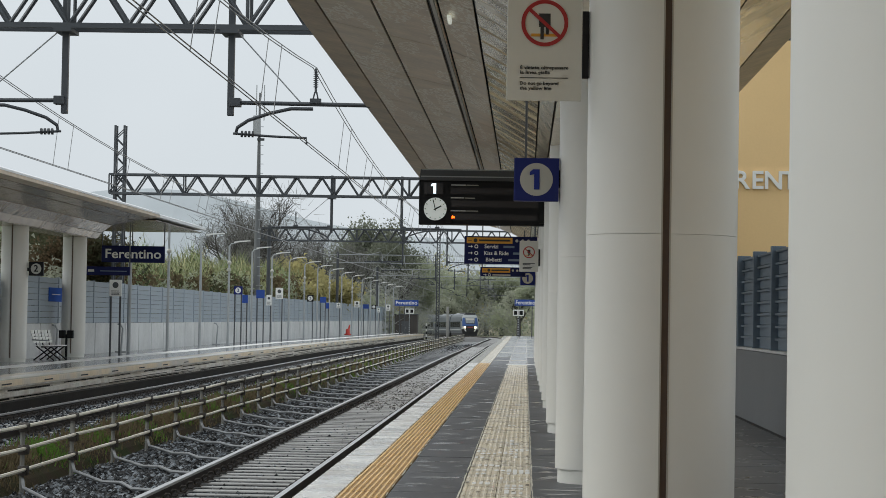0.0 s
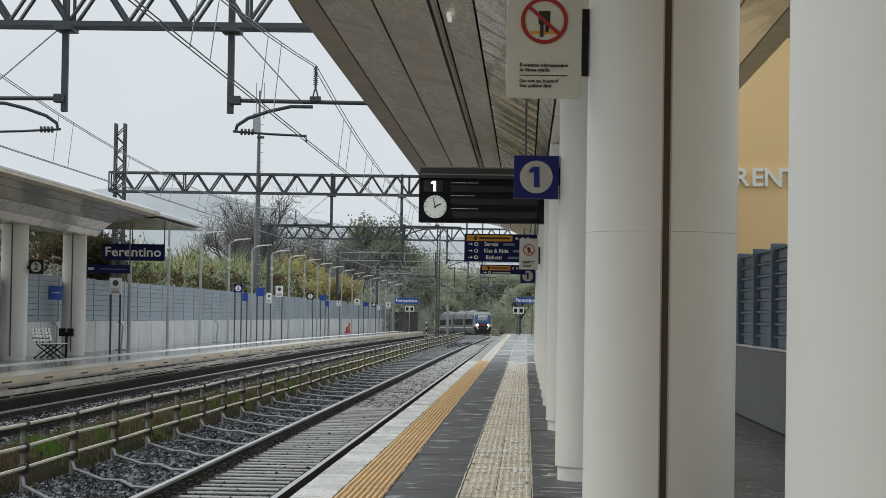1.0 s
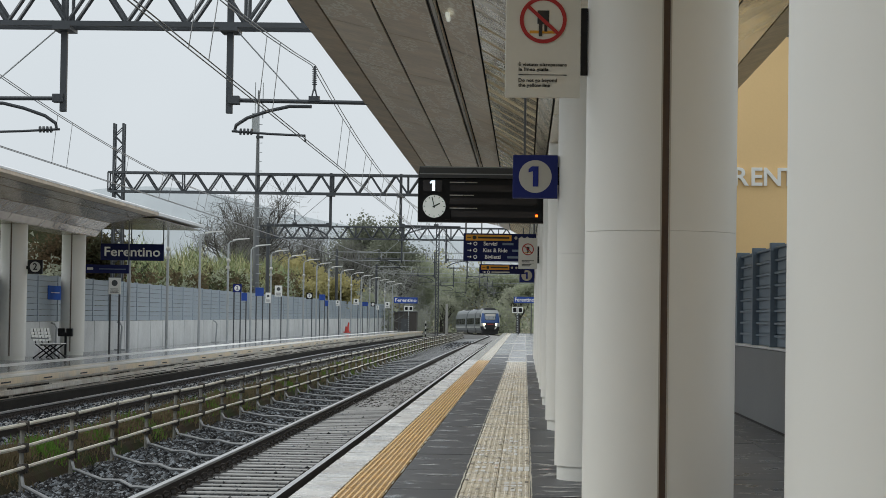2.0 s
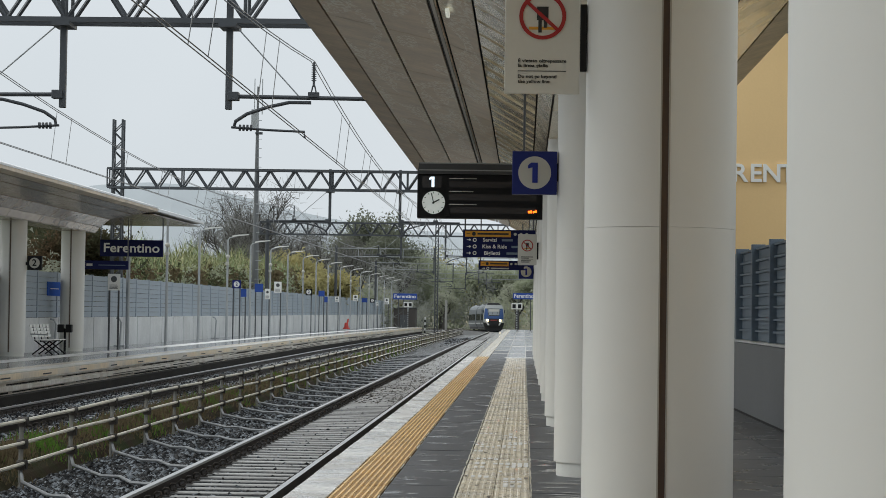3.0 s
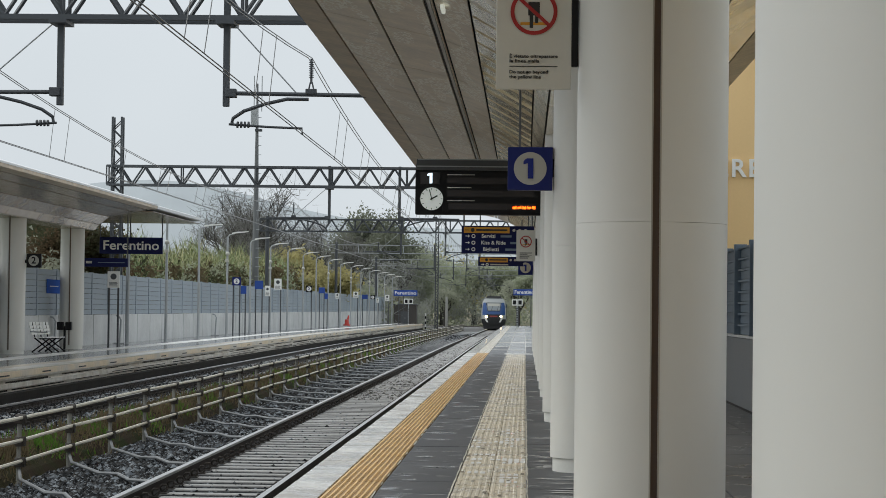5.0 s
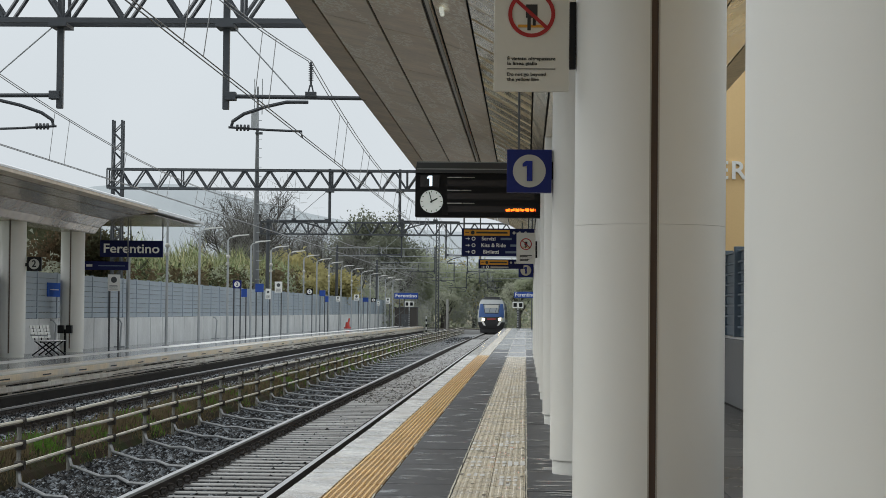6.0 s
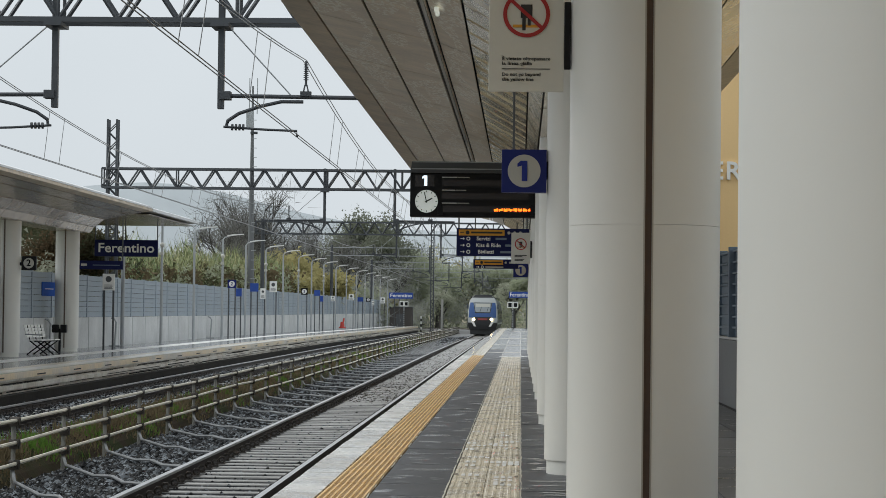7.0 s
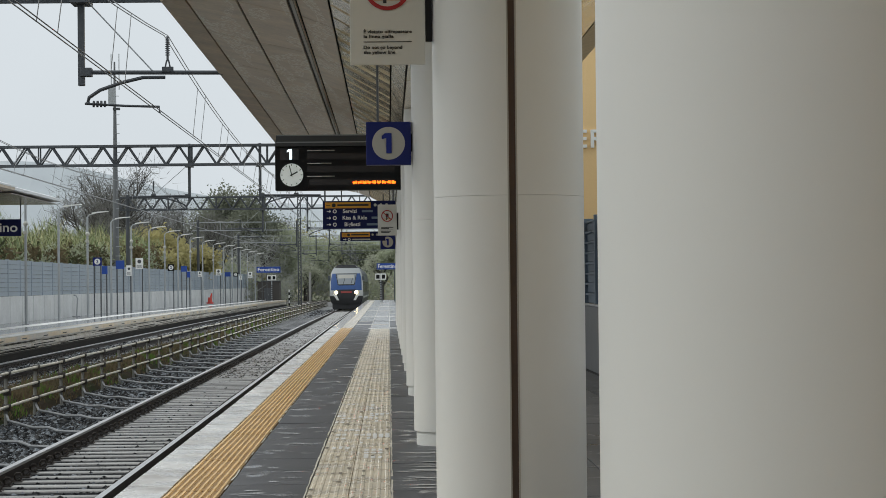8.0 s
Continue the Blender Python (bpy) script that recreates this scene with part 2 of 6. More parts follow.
# green, rust and grey foliage is lightened in colour to stand in for haze
LEAF_GREEN = material("haze_pale_olive_leaves", (0.38, 0.41, 0.29), 0.7, vary=0.45, fine=6, broad=0.5)
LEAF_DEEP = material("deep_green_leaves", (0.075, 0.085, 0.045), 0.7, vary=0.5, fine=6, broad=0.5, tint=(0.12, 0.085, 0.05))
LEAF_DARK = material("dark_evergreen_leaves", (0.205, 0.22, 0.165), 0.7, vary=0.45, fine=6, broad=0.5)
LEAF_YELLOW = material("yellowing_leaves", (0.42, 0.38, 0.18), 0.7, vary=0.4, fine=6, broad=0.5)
LEAF_RUST = material("haze_pale_rust_leaves", (0.36, 0.375, 0.29), 0.8, vary=0.4, fine=6, broad=0.5)
LEAF_GREY = material("haze_pale_grey_twigs", (0.37, 0.38, 0.355), 0.9, vary=0.35, fine=6, broad=0.4)
REED = material("green_cane_leaves", (0.18, 0.25, 0.095), 0.7, vary=0.8, fine=5, broad=0.35, tint=(0.30, 0.28, 0.135))
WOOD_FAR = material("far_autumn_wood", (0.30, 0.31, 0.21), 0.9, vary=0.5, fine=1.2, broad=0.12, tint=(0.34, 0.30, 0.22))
# pale blue-grey base colour stands in for mist over the ridge
HILL = material("haze_toned_hill", (0.43, 0.465, 0.485), 1.0, vary=0.12, fine=0.05, broad=0.01)
CABIN = material("dark_growth_block_skin", (0.065, 0.058, 0.052), 0.7, vary=0.2)
WEED = material("weed_leaves", (0.13, 0.25, 0.045), 0.7, vary=0.4, fine=10)
WEED_DRY = material("dry_weed", (0.17, 0.135, 0.08), 0.8, vary=0.7, fine=10)
WET_COPING = material("rain_wet_coping", (0.76, 0.72, 0.64), 0.2, vary=0.2, fine=12, broad=0.9)
BARE_TWIG = material("dark_bare_twigs", (0.19, 0.188, 0.175), 0.9, vary=0.3, fine=6, broad=0.4)
MORTAR = material("cream_mortar_smear", (0.62, 0.58, 0.5), 0.5, vary=0.2)
MOUND = material("brown_mossy_earth", (0.055, 0.04, 0.025), 0.9, vary=0.6, fine=14, broad=1.0, bump=0.8, tint=(0.03, 0.04, 0.014), spec=0.1)
# pale colour that paints the gleam of wet slabs
WET_GLEAM = material("painted_gleam_streak", (0.52, 0.52, 0.51), 0.2, vary=0.3, fine=20, broad=3)
GRIME = material("dark_tile_damage", (0.20, 0.17, 0.13), 0.7, vary=0.2)
WET_TACTILE = material("rain_wet_tactile_tile", (0.22, 0.222, 0.22), 0.25, vary=0.25, fine=20, broad=1.5)
# white of the far tactile strip, also of the painted glints nearby
WHITE_TILE_GLINT = material("white_tile_and_glint", (0.92, 0.91, 0.88), 0.4, vary=0.1)


DULL_COPING = material("rain_dark_coping", (0.40, 0.355, 0.31), 0.11, vary=0.3, fine=12, broad=0.9)
# yellow tile paled in colour for the sky's sheen on its wet face
OPEN_YELLOW = material("sky_sheen_yellow_tile", (0.92, 0.82, 0.68), 0.14, vary=0.15, fine=20, broad=1.5)


def leafy(m):
    """Lets light through a leaf material."""
    n, l = m.node_tree.nodes, m.node_tree.links
    b, out = n["Principled BSDF"], n["Material Output"]
    thin = n.new("ShaderNodeBsdfTranslucent")
    l.new(b.inputs["Base Color"].links[0].from_socket, thin.inputs["Color"])
    mix = n.new("ShaderNodeMixShader")
    mix.inputs["Fac"].default_value = 0.5
    l.new(b.outputs[0], mix.inputs[1])
    l.new(thin.outputs[0], mix.inputs[2])
    l.new(mix.outputs[0], out.inputs["Surface"])
    b.inputs["Specular IOR Level"].default_value = 0.15


for foliage in (LEAF_GREEN, LEAF_DARK, LEAF_DEEP, LEAF_YELLOW, LEAF_RUST, LEAF_GREY, WEED, WEED_DRY, BARE_TWIG):
    leafy(foliage)


# ---- building helpers
def link_mesh(name, bm, mat, parent=None, label="", smooth=False):
    me = bpy.data.meshes.new(name)
    bm.to_mesh(me)
    bm.free()
    for m in (mat if isinstance(mat, (list, tuple)) else [mat]):
        me.materials.append(m)
    if smooth:
        for p in me.polygons:
            p.use_smooth = True
        me.set_sharp_from_angle(angle=radians(40))
    ob = new(name, me)
    if parent is not None:
        ob.parent = parent
    if label:
        ob["label"] = label
    return ob


def part(name, bm, mat, parent, label="", smooth=False):
    return link_mesh(name, bm, mat, parent, label, smooth)


def share(name, me, parent, m):
    """Another piece on the same mesh."""
    ob = new(name, me)
    ob.parent = parent
    ob.matrix_basis = m
    return ob


def thing(name, label, category, at=(0, 0, 0), group="", kind="", turn=0):
    ob = new(name)
    ob.empty_display_size = 0.2
    ob.matrix_basis = pose(*at, 0, 0, turn)
    return tagged(ob, label, category, group, kind)


def box(bm, x0, x1, y0, y1, z0, z1, bevel=0.0, mi=0):
    v = [bm.verts.new(p) for p in ((x0, y0, z0), (x1, y0, z0), (x1, y1, z0), (x0, y1, z0), (x0, y0, z1), (x1, y0, z1), (x1, y1, z1), (x0, y1, z1))]
    f = [bm.faces.new([v[i] for i in q]) for q in ((3, 2, 1, 0), (4, 5, 6, 7), (0, 1, 5, 4), (1, 2, 6, 5), (2, 3, 7, 6), (3, 0, 4, 7))]
    for q in f:
        q.material_index = mi
    if bevel:
        edges = {e for q in f for e in q.edges}
        bmesh.ops.bevel(bm, geom=list(edges), offset=bevel, segments=2, affect="EDGES", profile=0.5)
    return bm


def boxed(*a, **k):
    return box(bmesh.new(), *a, **k)


def rod(bm, p, q, r, seg=8, r2=None):
    """A round bar from p to q."""
    p, q = Vector(p), Vector(q)
    m = (q - p).to_track_quat("Z", "Y").to_matrix()
    a, b = [], []
    for i in range(seg):
        w = 2 * math.pi * i / seg
        d = m @ Vector((math.cos(w), math.sin(w), 0))
        a.append(bm.verts.new(p + d * r))
        b.append(bm.verts.new(q + d * (r if r2 is None else r2)))
    for i in range(seg):
        j = (i + 1) % seg
        bm.faces.new((a[i], a[j], b[j], b[i]))
    bm.faces.new(a[::-1])
    bm.faces.new(b)
    return bm


def pipe(bm, pts, r, seg=6):
    """A bent bar through pts."""
    pts = [Vector(p) for p in pts]
    rings = []
    for i, p in enumerate(pts):
        d = (pts[min(i + 1, len(pts) - 1)] - pts[max(i - 1, 0)]).normalized()
        up = Vector((0, 0, 1)) if abs(d.z) < 0.9 else Vector((0, 1, 0))
        s = d.cross(up).normalized()
        u = s.cross(d)
        rings.append([bm.verts.new(p + (s * math.cos(2 * math.pi * k / seg) + u * math.sin(2 * math.pi * k / seg)) * r) for k in range(seg)])
    for a, b in zip(rings, rings[1:]):
        for k in range(seg):
            j = (k + 1) % seg
            bm.faces.new((a[k], a[j], b[j], b[k]))
    bm.faces.new(rings[0][::-1])
    bm.faces.new(rings[-1])
    return bm


def sweep(bm, profile, ys, shift=None, closed=True, mi=None):
    """A profile of (x, z) carried along y; shift(y) gives an offset in x and z."""
    rings = []
    for y in ys:
        ox, oz = shift(y) if shift else (0, 0)
        rings.append([bm.verts.new((x + ox, y, z + oz)) for x, z in profile])
    n = len(profile)
    for a, b in zip(rings, rings[1:]):
        for k in range(n if closed else n - 1):
            j = (k + 1) % n
            f = bm.faces.new((a[k], b[k], b[j], a[j]))
            if mi:
                f.material_index = mi[k]
    if closed:
        bm.faces.new(rings[0])
        bm.faces.new(rings[-1][::-1])
    return bm


def disc(bm, x, y, z, r, depth, seg=32):
    """A round plate that faces -y, its front at y."""
    return rod(bm, (x, y + depth, z), (x, y, z), r, seg)


def letters(text, size, depth=0.004, bold=0.025):
    """Text as a bmesh, centred, upright, that faces -y, with capitals about size high."""
    cu = bpy.data.curves.new("lettering", "FONT")
    cu.body, cu.size, cu.extrude, cu.resolution_u = text, size / 0.70, depth / 2, 3
    cu.offset = bold * size
    cu.align_x, cu.align_y = "CENTER", "CENTER"
    ob = new("lettering", cu)
    me = bpy.data.meshes.new_from_object(ob.evaluated_get(bpy.context.evaluated_depsgraph_get()))
    bm = bmesh.new()
    bm.from_mesh(me)
    bpy.data.objects.remove(ob)
    bpy.data.meshes.remove(me)
    bpy.data.curves.remove(cu)
    bm.transform(Matrix.Rotation(radians(90), 4, "X"))
    return bm


def bend(y):
    """The line's own course: straight along the platforms, then a slow left-hand bend and a slight fall."""
    k = min(1.0, max(0.0, (y - 110) / 80))
    u, v = max(0.0, min(y, 340) - 240), max(0.0, y - 340)
    return -u ** 3 / 320000 - 0.094 * v - 0.00094 * v * v, (-(y - 150) ** 2 / 64000 if y > 150 else 0.0) - 0.12 * k * k * (3 - 2 * k)


LINE = [-60, -20, 0, 60, 110, 130, 150, 170, 190] + [200 + 10 * i for i in range(36)]
rng = random.Random(7)

# ---- ground and line
bm = bmesh.new()
bmesh.ops.create_grid(bm, x_segments=60, y_segments=60, size=2600)
for v in bm.verts:
    v.co.y += 1200
    v.co.z = -1.0 + (-0.0045 * (min(v.co.y, 800) - 190) if v.co.y > 190 else 0)
tagged(link_mesh("ground", bm, SOIL), "damp weedy ground beside the railway", "ground", kind="structure")

BED = [(2.5, -1.5), (-0.6, -1.0), (-2.1, -0.722), (-4.6, -0.722), (-4.75, -0.735), (-5.9, -0.82), (-6.5, -0.86), (-7.3, -0.80), (-7.9, -0.78), (-10.9, -0.78), (-11.12, -0.78), (-11.12, -1.4)]
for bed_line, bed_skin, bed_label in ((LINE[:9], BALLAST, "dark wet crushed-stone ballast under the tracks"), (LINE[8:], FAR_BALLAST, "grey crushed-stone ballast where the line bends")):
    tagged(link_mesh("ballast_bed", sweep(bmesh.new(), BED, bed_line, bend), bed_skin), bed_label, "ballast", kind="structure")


def stones(name, count, x0, x1, y0, y1, z, size, mat, label, seed):
    """Loose stones, each a squat uneven octahedron."""
    g = np.random.RandomState(seed)
    u = g.rand(count)
    y = 1.0 / (1.0 / y0 + u * (1.0 / y1 - 1.0 / y0))
    x = x0 + (x1 - x0) * g.rand(count)
    base = np.array([(1, 0, 0), (0, 1, 0), (-1, 0, 0), (0, -1, 0), (0, 0, 0.8), (0, 0, -0.8)])
    tri = np.array([(0, 1, 4), (1, 2, 4), (2, 3, 4), (3, 0, 4), (1, 0, 5), (2, 1, 5), (3, 2, 5), (0, 3, 5)])
    s = size * (0.6 + 0.8 * g.rand(count, 1, 1))
    a = g.rand(count) * 6.28
    v = base[None] * (0.65 + 0.7 * g.rand(count, 6, 1)) * s * (np.array([1.0, 0.5, 0.5]) + 0.35 * g.rand(count, 1, 3))
    c, d = np.cos(a)[:, None], np.sin(a)[:, None]
    vx, vy = v[:, :, 0] * c - v[:, :, 1] * d, v[:, :, 0] * d + v[:, :, 1] * c
    zz = np.array([z(q) for q in x]) + 0.035 * g.rand(count)
    co = np.stack([vx + x[:, None], vy + y[:, None], v[:, :, 2] + zz[:, None]], 2).reshape(-1, 3)
    f = (tri[None] + 6 * np.arange(count)[:, None, None]).reshape(-1, 3)
    me = bpy.data.meshes.new(name)
    me.from_pydata(co.tolist(), [], f.tolist())
    me.materials.append(mat)
    return tagged(new(name, me), label, "ballast", kind="stuff")


def island_stone(name, dark, pale):
    m = material(name, dark, 0.5, spec=0.2, vary=0.25, fine=40, broad=2.0)
    n, l = m.node_tree.nodes, m.node_tree.links
    isl = n.new("ShaderNodeNewGeometry")
    ramp = n.new("ShaderNodeValToRGB")
    ramp.color_ramp.elements[0].color, ramp.color_ramp.elements[1].color = (*[c * 0.45 for c in dark], 1), (*pale, 1)
    ramp.color_ramp.elements[0].position, ramp.color_ramp.elements[1].position = 0.58, 1.0
    l.new(isl.outputs["Random Per Island"], ramp.inputs["Fac"])
    mul = [k for k in n if k.type == "MIX_RGB"][0]
    l.new(ramp.outputs[0], mul.inputs["Color1"])
    return m


# pale stones carry wet highlights in their colour, near-black ones the dark gaps
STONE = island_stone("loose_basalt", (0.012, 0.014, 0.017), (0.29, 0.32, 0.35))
DUSTY_STONE = island_stone("dusty_stone", (0.24, 0.225, 0.205), (0.42, 0.40, 0.37))
slope = lambda x: float(np.interp(x, [-7.3, -6.5, -5.9, -4.7, -4.5, -2.1], [-0.80, -0.86, -0.81, -0.745, -0.72, -0.72]))
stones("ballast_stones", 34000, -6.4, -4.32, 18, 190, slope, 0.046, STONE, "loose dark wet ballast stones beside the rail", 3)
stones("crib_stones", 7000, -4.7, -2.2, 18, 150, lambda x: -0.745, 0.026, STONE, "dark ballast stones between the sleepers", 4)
stones("strewn_stones", 3600, -4.7, -2.25, 52, 200, lambda x: -0.722, 0.03, DUSTY_STONE, "brown grey stones strewn over the sleepers", 8)
stones("far_track_stones", 15000, -11.1, -7.9, 35, 170, lambda x: -0.725, 0.04, STONE, "dark ballast stones of the second track", 5)


RAIL = [(-0.036, 0), (-0.036, -0.032), (-0.009, -0.045), (-0.009, -0.125), (-0.07, -0.14), (-0.07, -0.155), (0.07, -0.155), (0.07, -0.14), (0.009, -0.125), (0.009, -0.045), (0.036, -0.032), (0.036, 0)]


def track(cx, near, count, label):
    """Two rails on concrete sleepers 0.6 m apart."""
    t = thing("railway_track", label, "railway track", (cx, 0, -0.55))
    for s in (-0.7525, 0.7525):
        bm = sweep(bmesh.new(), [(x + s, z) for x, z in RAIL], LINE, bend, mi=[0] * 10 + [1 if s < 0 else 0, 1])
        part("rail", bm, [RAIL_SIDE, RAIL_TOP], t, "steel rail with a bright worn head")
    b = boxed(-1.2, 1.2, -0.105, 0.105, -0.36, -0.155, 0.02)
    for s in (-0.7525, 0.7525):
        box(b, s - 0.17, s + 0.17, -0.1, 0.1, -0.157, -0.149, mi=1)
        for k in (-0.115, 0.115):
            ring = [(s + k + 0.042 * math.cos(q), 0.02 * math.sin(2 * q), -0.105 + 0.045 * math.sin(q)) for q in (0.2, 1.0, 1.9, 2.8, 3.7, 4.6, 5.5, 6.1)]
            before = len(b.faces)
            pipe(b, ring, 0.013, 5)
            b.faces.ensure_lookup_table()
            for fc in b.faces[before:]:
                fc.material_index = 1
    me = bpy.data.meshes.new("sleeper")
    b.to_mesh(me)
    b.free()
    me.materials.append(SLEEPER)
    me.materials.append(CLAMP)
    for i in range(count):
        share("sleeper", me, t, pose(rng.uniform(-0.015, 0.015), near + 0.6 * i, rng.uniform(-0.003, 0.006)))
    rest = bmesh.new()
    y = near + 0.6 * count
    while y < 540:
        ox, oz = bend(y)
        box(rest, ox - 1.2, ox + 1.2, y - 0.105, y + 0.105, oz - 0.36, oz - 0.155)
        y += 0.6
    tagged(part("far_sleeper_run", rest, SLEEPER, t), kind="stuff")
    rest = bmesh.new()
    y = near - 0.6
    while y > -40:
        box(rest, -1.2, 1.2, y - 0.105, y + 0.105, -0.36, -0.155)
        y -= 0.6
    tagged(part("near_sleeper_run", rest, SLEEPER, t), kind="stuff")
    return t


track(-3.5, 16.0, 260, "straight wet railway track alongside the platform")
track(-9.55, 38.0, 60, "second railway track beside the far platform")

# ---- near platform
platform = tagged(link_mesh("platform_near", sweep(bmesh.new(), [(-1.86, -1.4), (-1.86, -0.16), (-1.86, -0.035), (6.5, -0.035), (6.5, -1.4)], [-50, 60, 120, 196], None), SLAB_GAP), "station platform of dark wet slabs with pale edge", "platform", kind="structure")


def slab_mesh(w, l, mat, name):
    b = boxed(0.004, w - 0.004, 0.005, l - 0.005, -0.034, 0.0, 0.004)
    me = bpy.data.meshes.new(name)
    b.to_mesh(me)
    b.free()
    me.materials.append(mat)
    return me


def ribbed(bm, x0, w, y0, l, ribs, base, top):
    box(bm, x0 + 0.003, x0 + w - 0.003, y0 + 0.003, y0 + l - 0.003, -0.034, base)
    p = w / ribs
    for i in range(ribs):
        a = x0 + p * (i + 0.25)
        v = [bm.verts.new(q) for q in ((a, y0 + 0.006, base), (a + 0.12 * p, y0 + 0.006, top), (a + 0.42 * p, y0 + 0.006, top), (a + 0.54 * p, y0 + 0.006, base),
                                       (a, y0 + l - 0.006, base), (a + 0.12 * p, y0 + l - 0.006, top), (a + 0.42 * p, y0 + l - 0.006, top), (a + 0.54 * p, y0 + l - 0.006, base))]
        for q in ((0, 1, 5, 4), (1, 2, 6, 5), (2, 3, 7, 6), (0, 3, 2, 1), (4, 5, 6, 7)):
            bm.faces.new([v[k] for k in q]).material_index = 1
    return bm


def tile_mesh(w, l, ribs, base, top, mats, name):
    b = ribbed(bmesh.new(), 0, w, 0, l, ribs, base, top)
    me = bpy.data.meshes.new(name)
    b.to_mesh(me)
    b.free()
    for m in mats:
        me.materials.append(m)
    return me


def lay_platform(owner):
    cop = slab_mesh(0.345, 1.2, COPING, "coping_stone")
    yel = tile_mesh(0.40, 0.4, 8, -0.006, 0.004, (YELLOW_GROOVE, YELLOW_TILE), "yellow_tile")
    buf = tile_mesh(0.30, 0.3, 5, -0.003, 0.002, (BUFF_TILE, BUFF_TILE), "tactile_tile")
    slab = slab_mesh(0.6, 1.2, ASPHALT, "slab")
    wide = slab_mesh(1.05, 1.2, ASPHALT, "slab")
    for i in range(50):
        share("coping_stone", cop, owner, pose(-1.885, 14 + 1.2 * i, rng.uniform(-0.003, 0.003)))
    for i in range(150):
        share("yellow_tile", yel, owner, pose(-1.54, 14 + 0.4 * i, rng.uniform(-0.002, 0.002)))
    for i in range(150):
        for k in range(2):
            share("tactile_tile", buf, owner, pose(-0.53 + 0.3 * k, 14 + 0.3 * i, rng.uniform(-0.002, 0.002)))
    for i in range(60):
        for k, x in enumerate((-1.13, 0.07)):
            share("slab", slab, owner, pose(x, 14 + 1.2 * i + 0.6 * (k % 2), rng.uniform(-0.003, 0.003)))
        for k, x in enumerate((0.67, 1.72)):
            share("slab", wide, owner, pose(x, 14 + 1.2 * i + 0.6 * (k % 2), rng.uniform(-0.003, 0.003)))
    for name, mat, x0, w, y0, l in (("far_coping", DULL_COPING, -1.885, 0.345, 74, 1.2), ("far_slabs", OPEN_SLAB, -1.13, 0.6, 86, 1.2), ("far_slabs", OPEN_SLAB, 0.07, 0.6, 86, 1.2),
                                     ("far_slabs", OPEN_SLAB, 0.67, 1.05, 86, 1.2), ("far_slabs", OPEN_SLAB, 1.72, 1.7, 86, 1.2), ("near_coping", COPING, -1.885, 0.345, -13, 1.2), ("side_slabs", ASPHALT, 2.77, 0.65, 14, 1.2)):
        b = bmesh.new()
        y, stop = y0, (14 if y0 < 0 else 86 if name == "side_slabs" else 196)
        while y < stop - 0.1:
            box(b, x0 + 0.004, x0 + w - 0.004, y + 0.005, min(y + l, stop) - 0.005, -0.034, 0.0)
            y += l
        tagged(part(name, b, mat, owner), kind="stuff")
    for name, mats, x0, w, ribs, y0, y1, base, top in (("far_yellow_strip", (OPEN_YELLOW, OPEN_YELLOW), -1.54, 0.40, 8, 74, 196, -0.006, 0.004), ("far_tactile_strip", (BUFF_TILE, BUFF_TILE), -0.53, 0.6, 10, 59, 72, -0.003, 0.002),
                                                       ("wet_tactile_strip", (WET_TACTILE, WET_TACTILE), -0.53, 0.6, 10, 74, 196, -0.003, 0.002),
                                                       ("near_yellow_strip", (YELLOW_GROOVE, YELLOW_TILE), -1.54, 0.40, 8, -13, 14, -0.006, 0.004), ("near_tactile_strip", (BUFF_TILE, BUFF_TILE), -0.53, 0.6, 10, -13, 14, -0.003, 0.002)):
        b = bmesh.new()
        y = y0
        while y < y1 - 0.1:
            ribbed(b, x0, w, y, min(1.2, y1 - y), ribs, base, top)
            y += 1.2
        tagged(part(name, b, mats, owner), kind="stuff")
    g = random.Random(77)
    b = bmesh.new()
    for x, keep in ((-1.135, 0.45), (-0.538, 0.97), (0.078, 0.97)):
        y, last = 14.0, None
        while y < 72:
            o, w = g.uniform(-0.004, 0.004), g.uniform(0.003, 0.009)
            pair = (b.verts.new((x + o - w, y, 0.0052)), b.verts.new((x + o + w, y, 0.0052)))
            if last and g.random() < keep:
                b.faces.new((last[0], last[1], pair[1], pair[0]))
            last = pair
            y += g.uniform(0.12, 0.4)
    tagged(part("mortar_smears", b, MORTAR, owner), kind="stuff")
    # small white plates paint the wet glints on the tactile ribs
    b = bmesh.new()
    lift = 0.0044
    for turn in range(46):
        y = g.choice((g.gauss(19.5, 0.5), g.gauss(21.6, 0.4), g.gauss(24.5, 0.5), g.gauss(26.8, 0.3), g.uniform(17, 42)))
        first = g.choice((0, 1, 4, 5, 6, 6, 7, 7))
        l = g.uniform(0.14, 0.30)
        for k in range(first, min(10, first + g.randint(1, 3))):
            x, w, o = -0.53 + 0.06 * (k + 0.5), g.uniform(0.015, 0.024), g.uniform(-0.03, 0.03)
            b.faces.new([b.verts.new((x + dx * w, y + o + dy * l, lift)) for dx, dy in ((-1, -0.5), (1, -0.48), (0.95, 0.5), (-1, 0.46))])
            lift += 0.000012
    tagged(part("stud_glints", b, WHITE_TILE_GLINT, owner), kind="stuff")
    b = bmesh.new()
    for turn in range(26):
        y = 1 / (1 / 15.0 + g.random() * (1 / 50.0 - 1 / 15.0))
        x = -0.53 + 0.06 * (g.randrange(10) + 0.45)
        w, l = g.uniform(0.014, 0.024), g.uniform(0.08, 0.24)
        f = [b.verts.new((x + dx * w, y + dy * l, 0.0072 + 0.00002 * turn)) for dx, dy in ((-0.8, -0.5), (0.7, -0.45), (0.8, 0.5), (-0.7, 0.4))]
        b.faces.new(f)
    tagged(part("chipped_studs", b, GRIME, owner), kind="stuff")
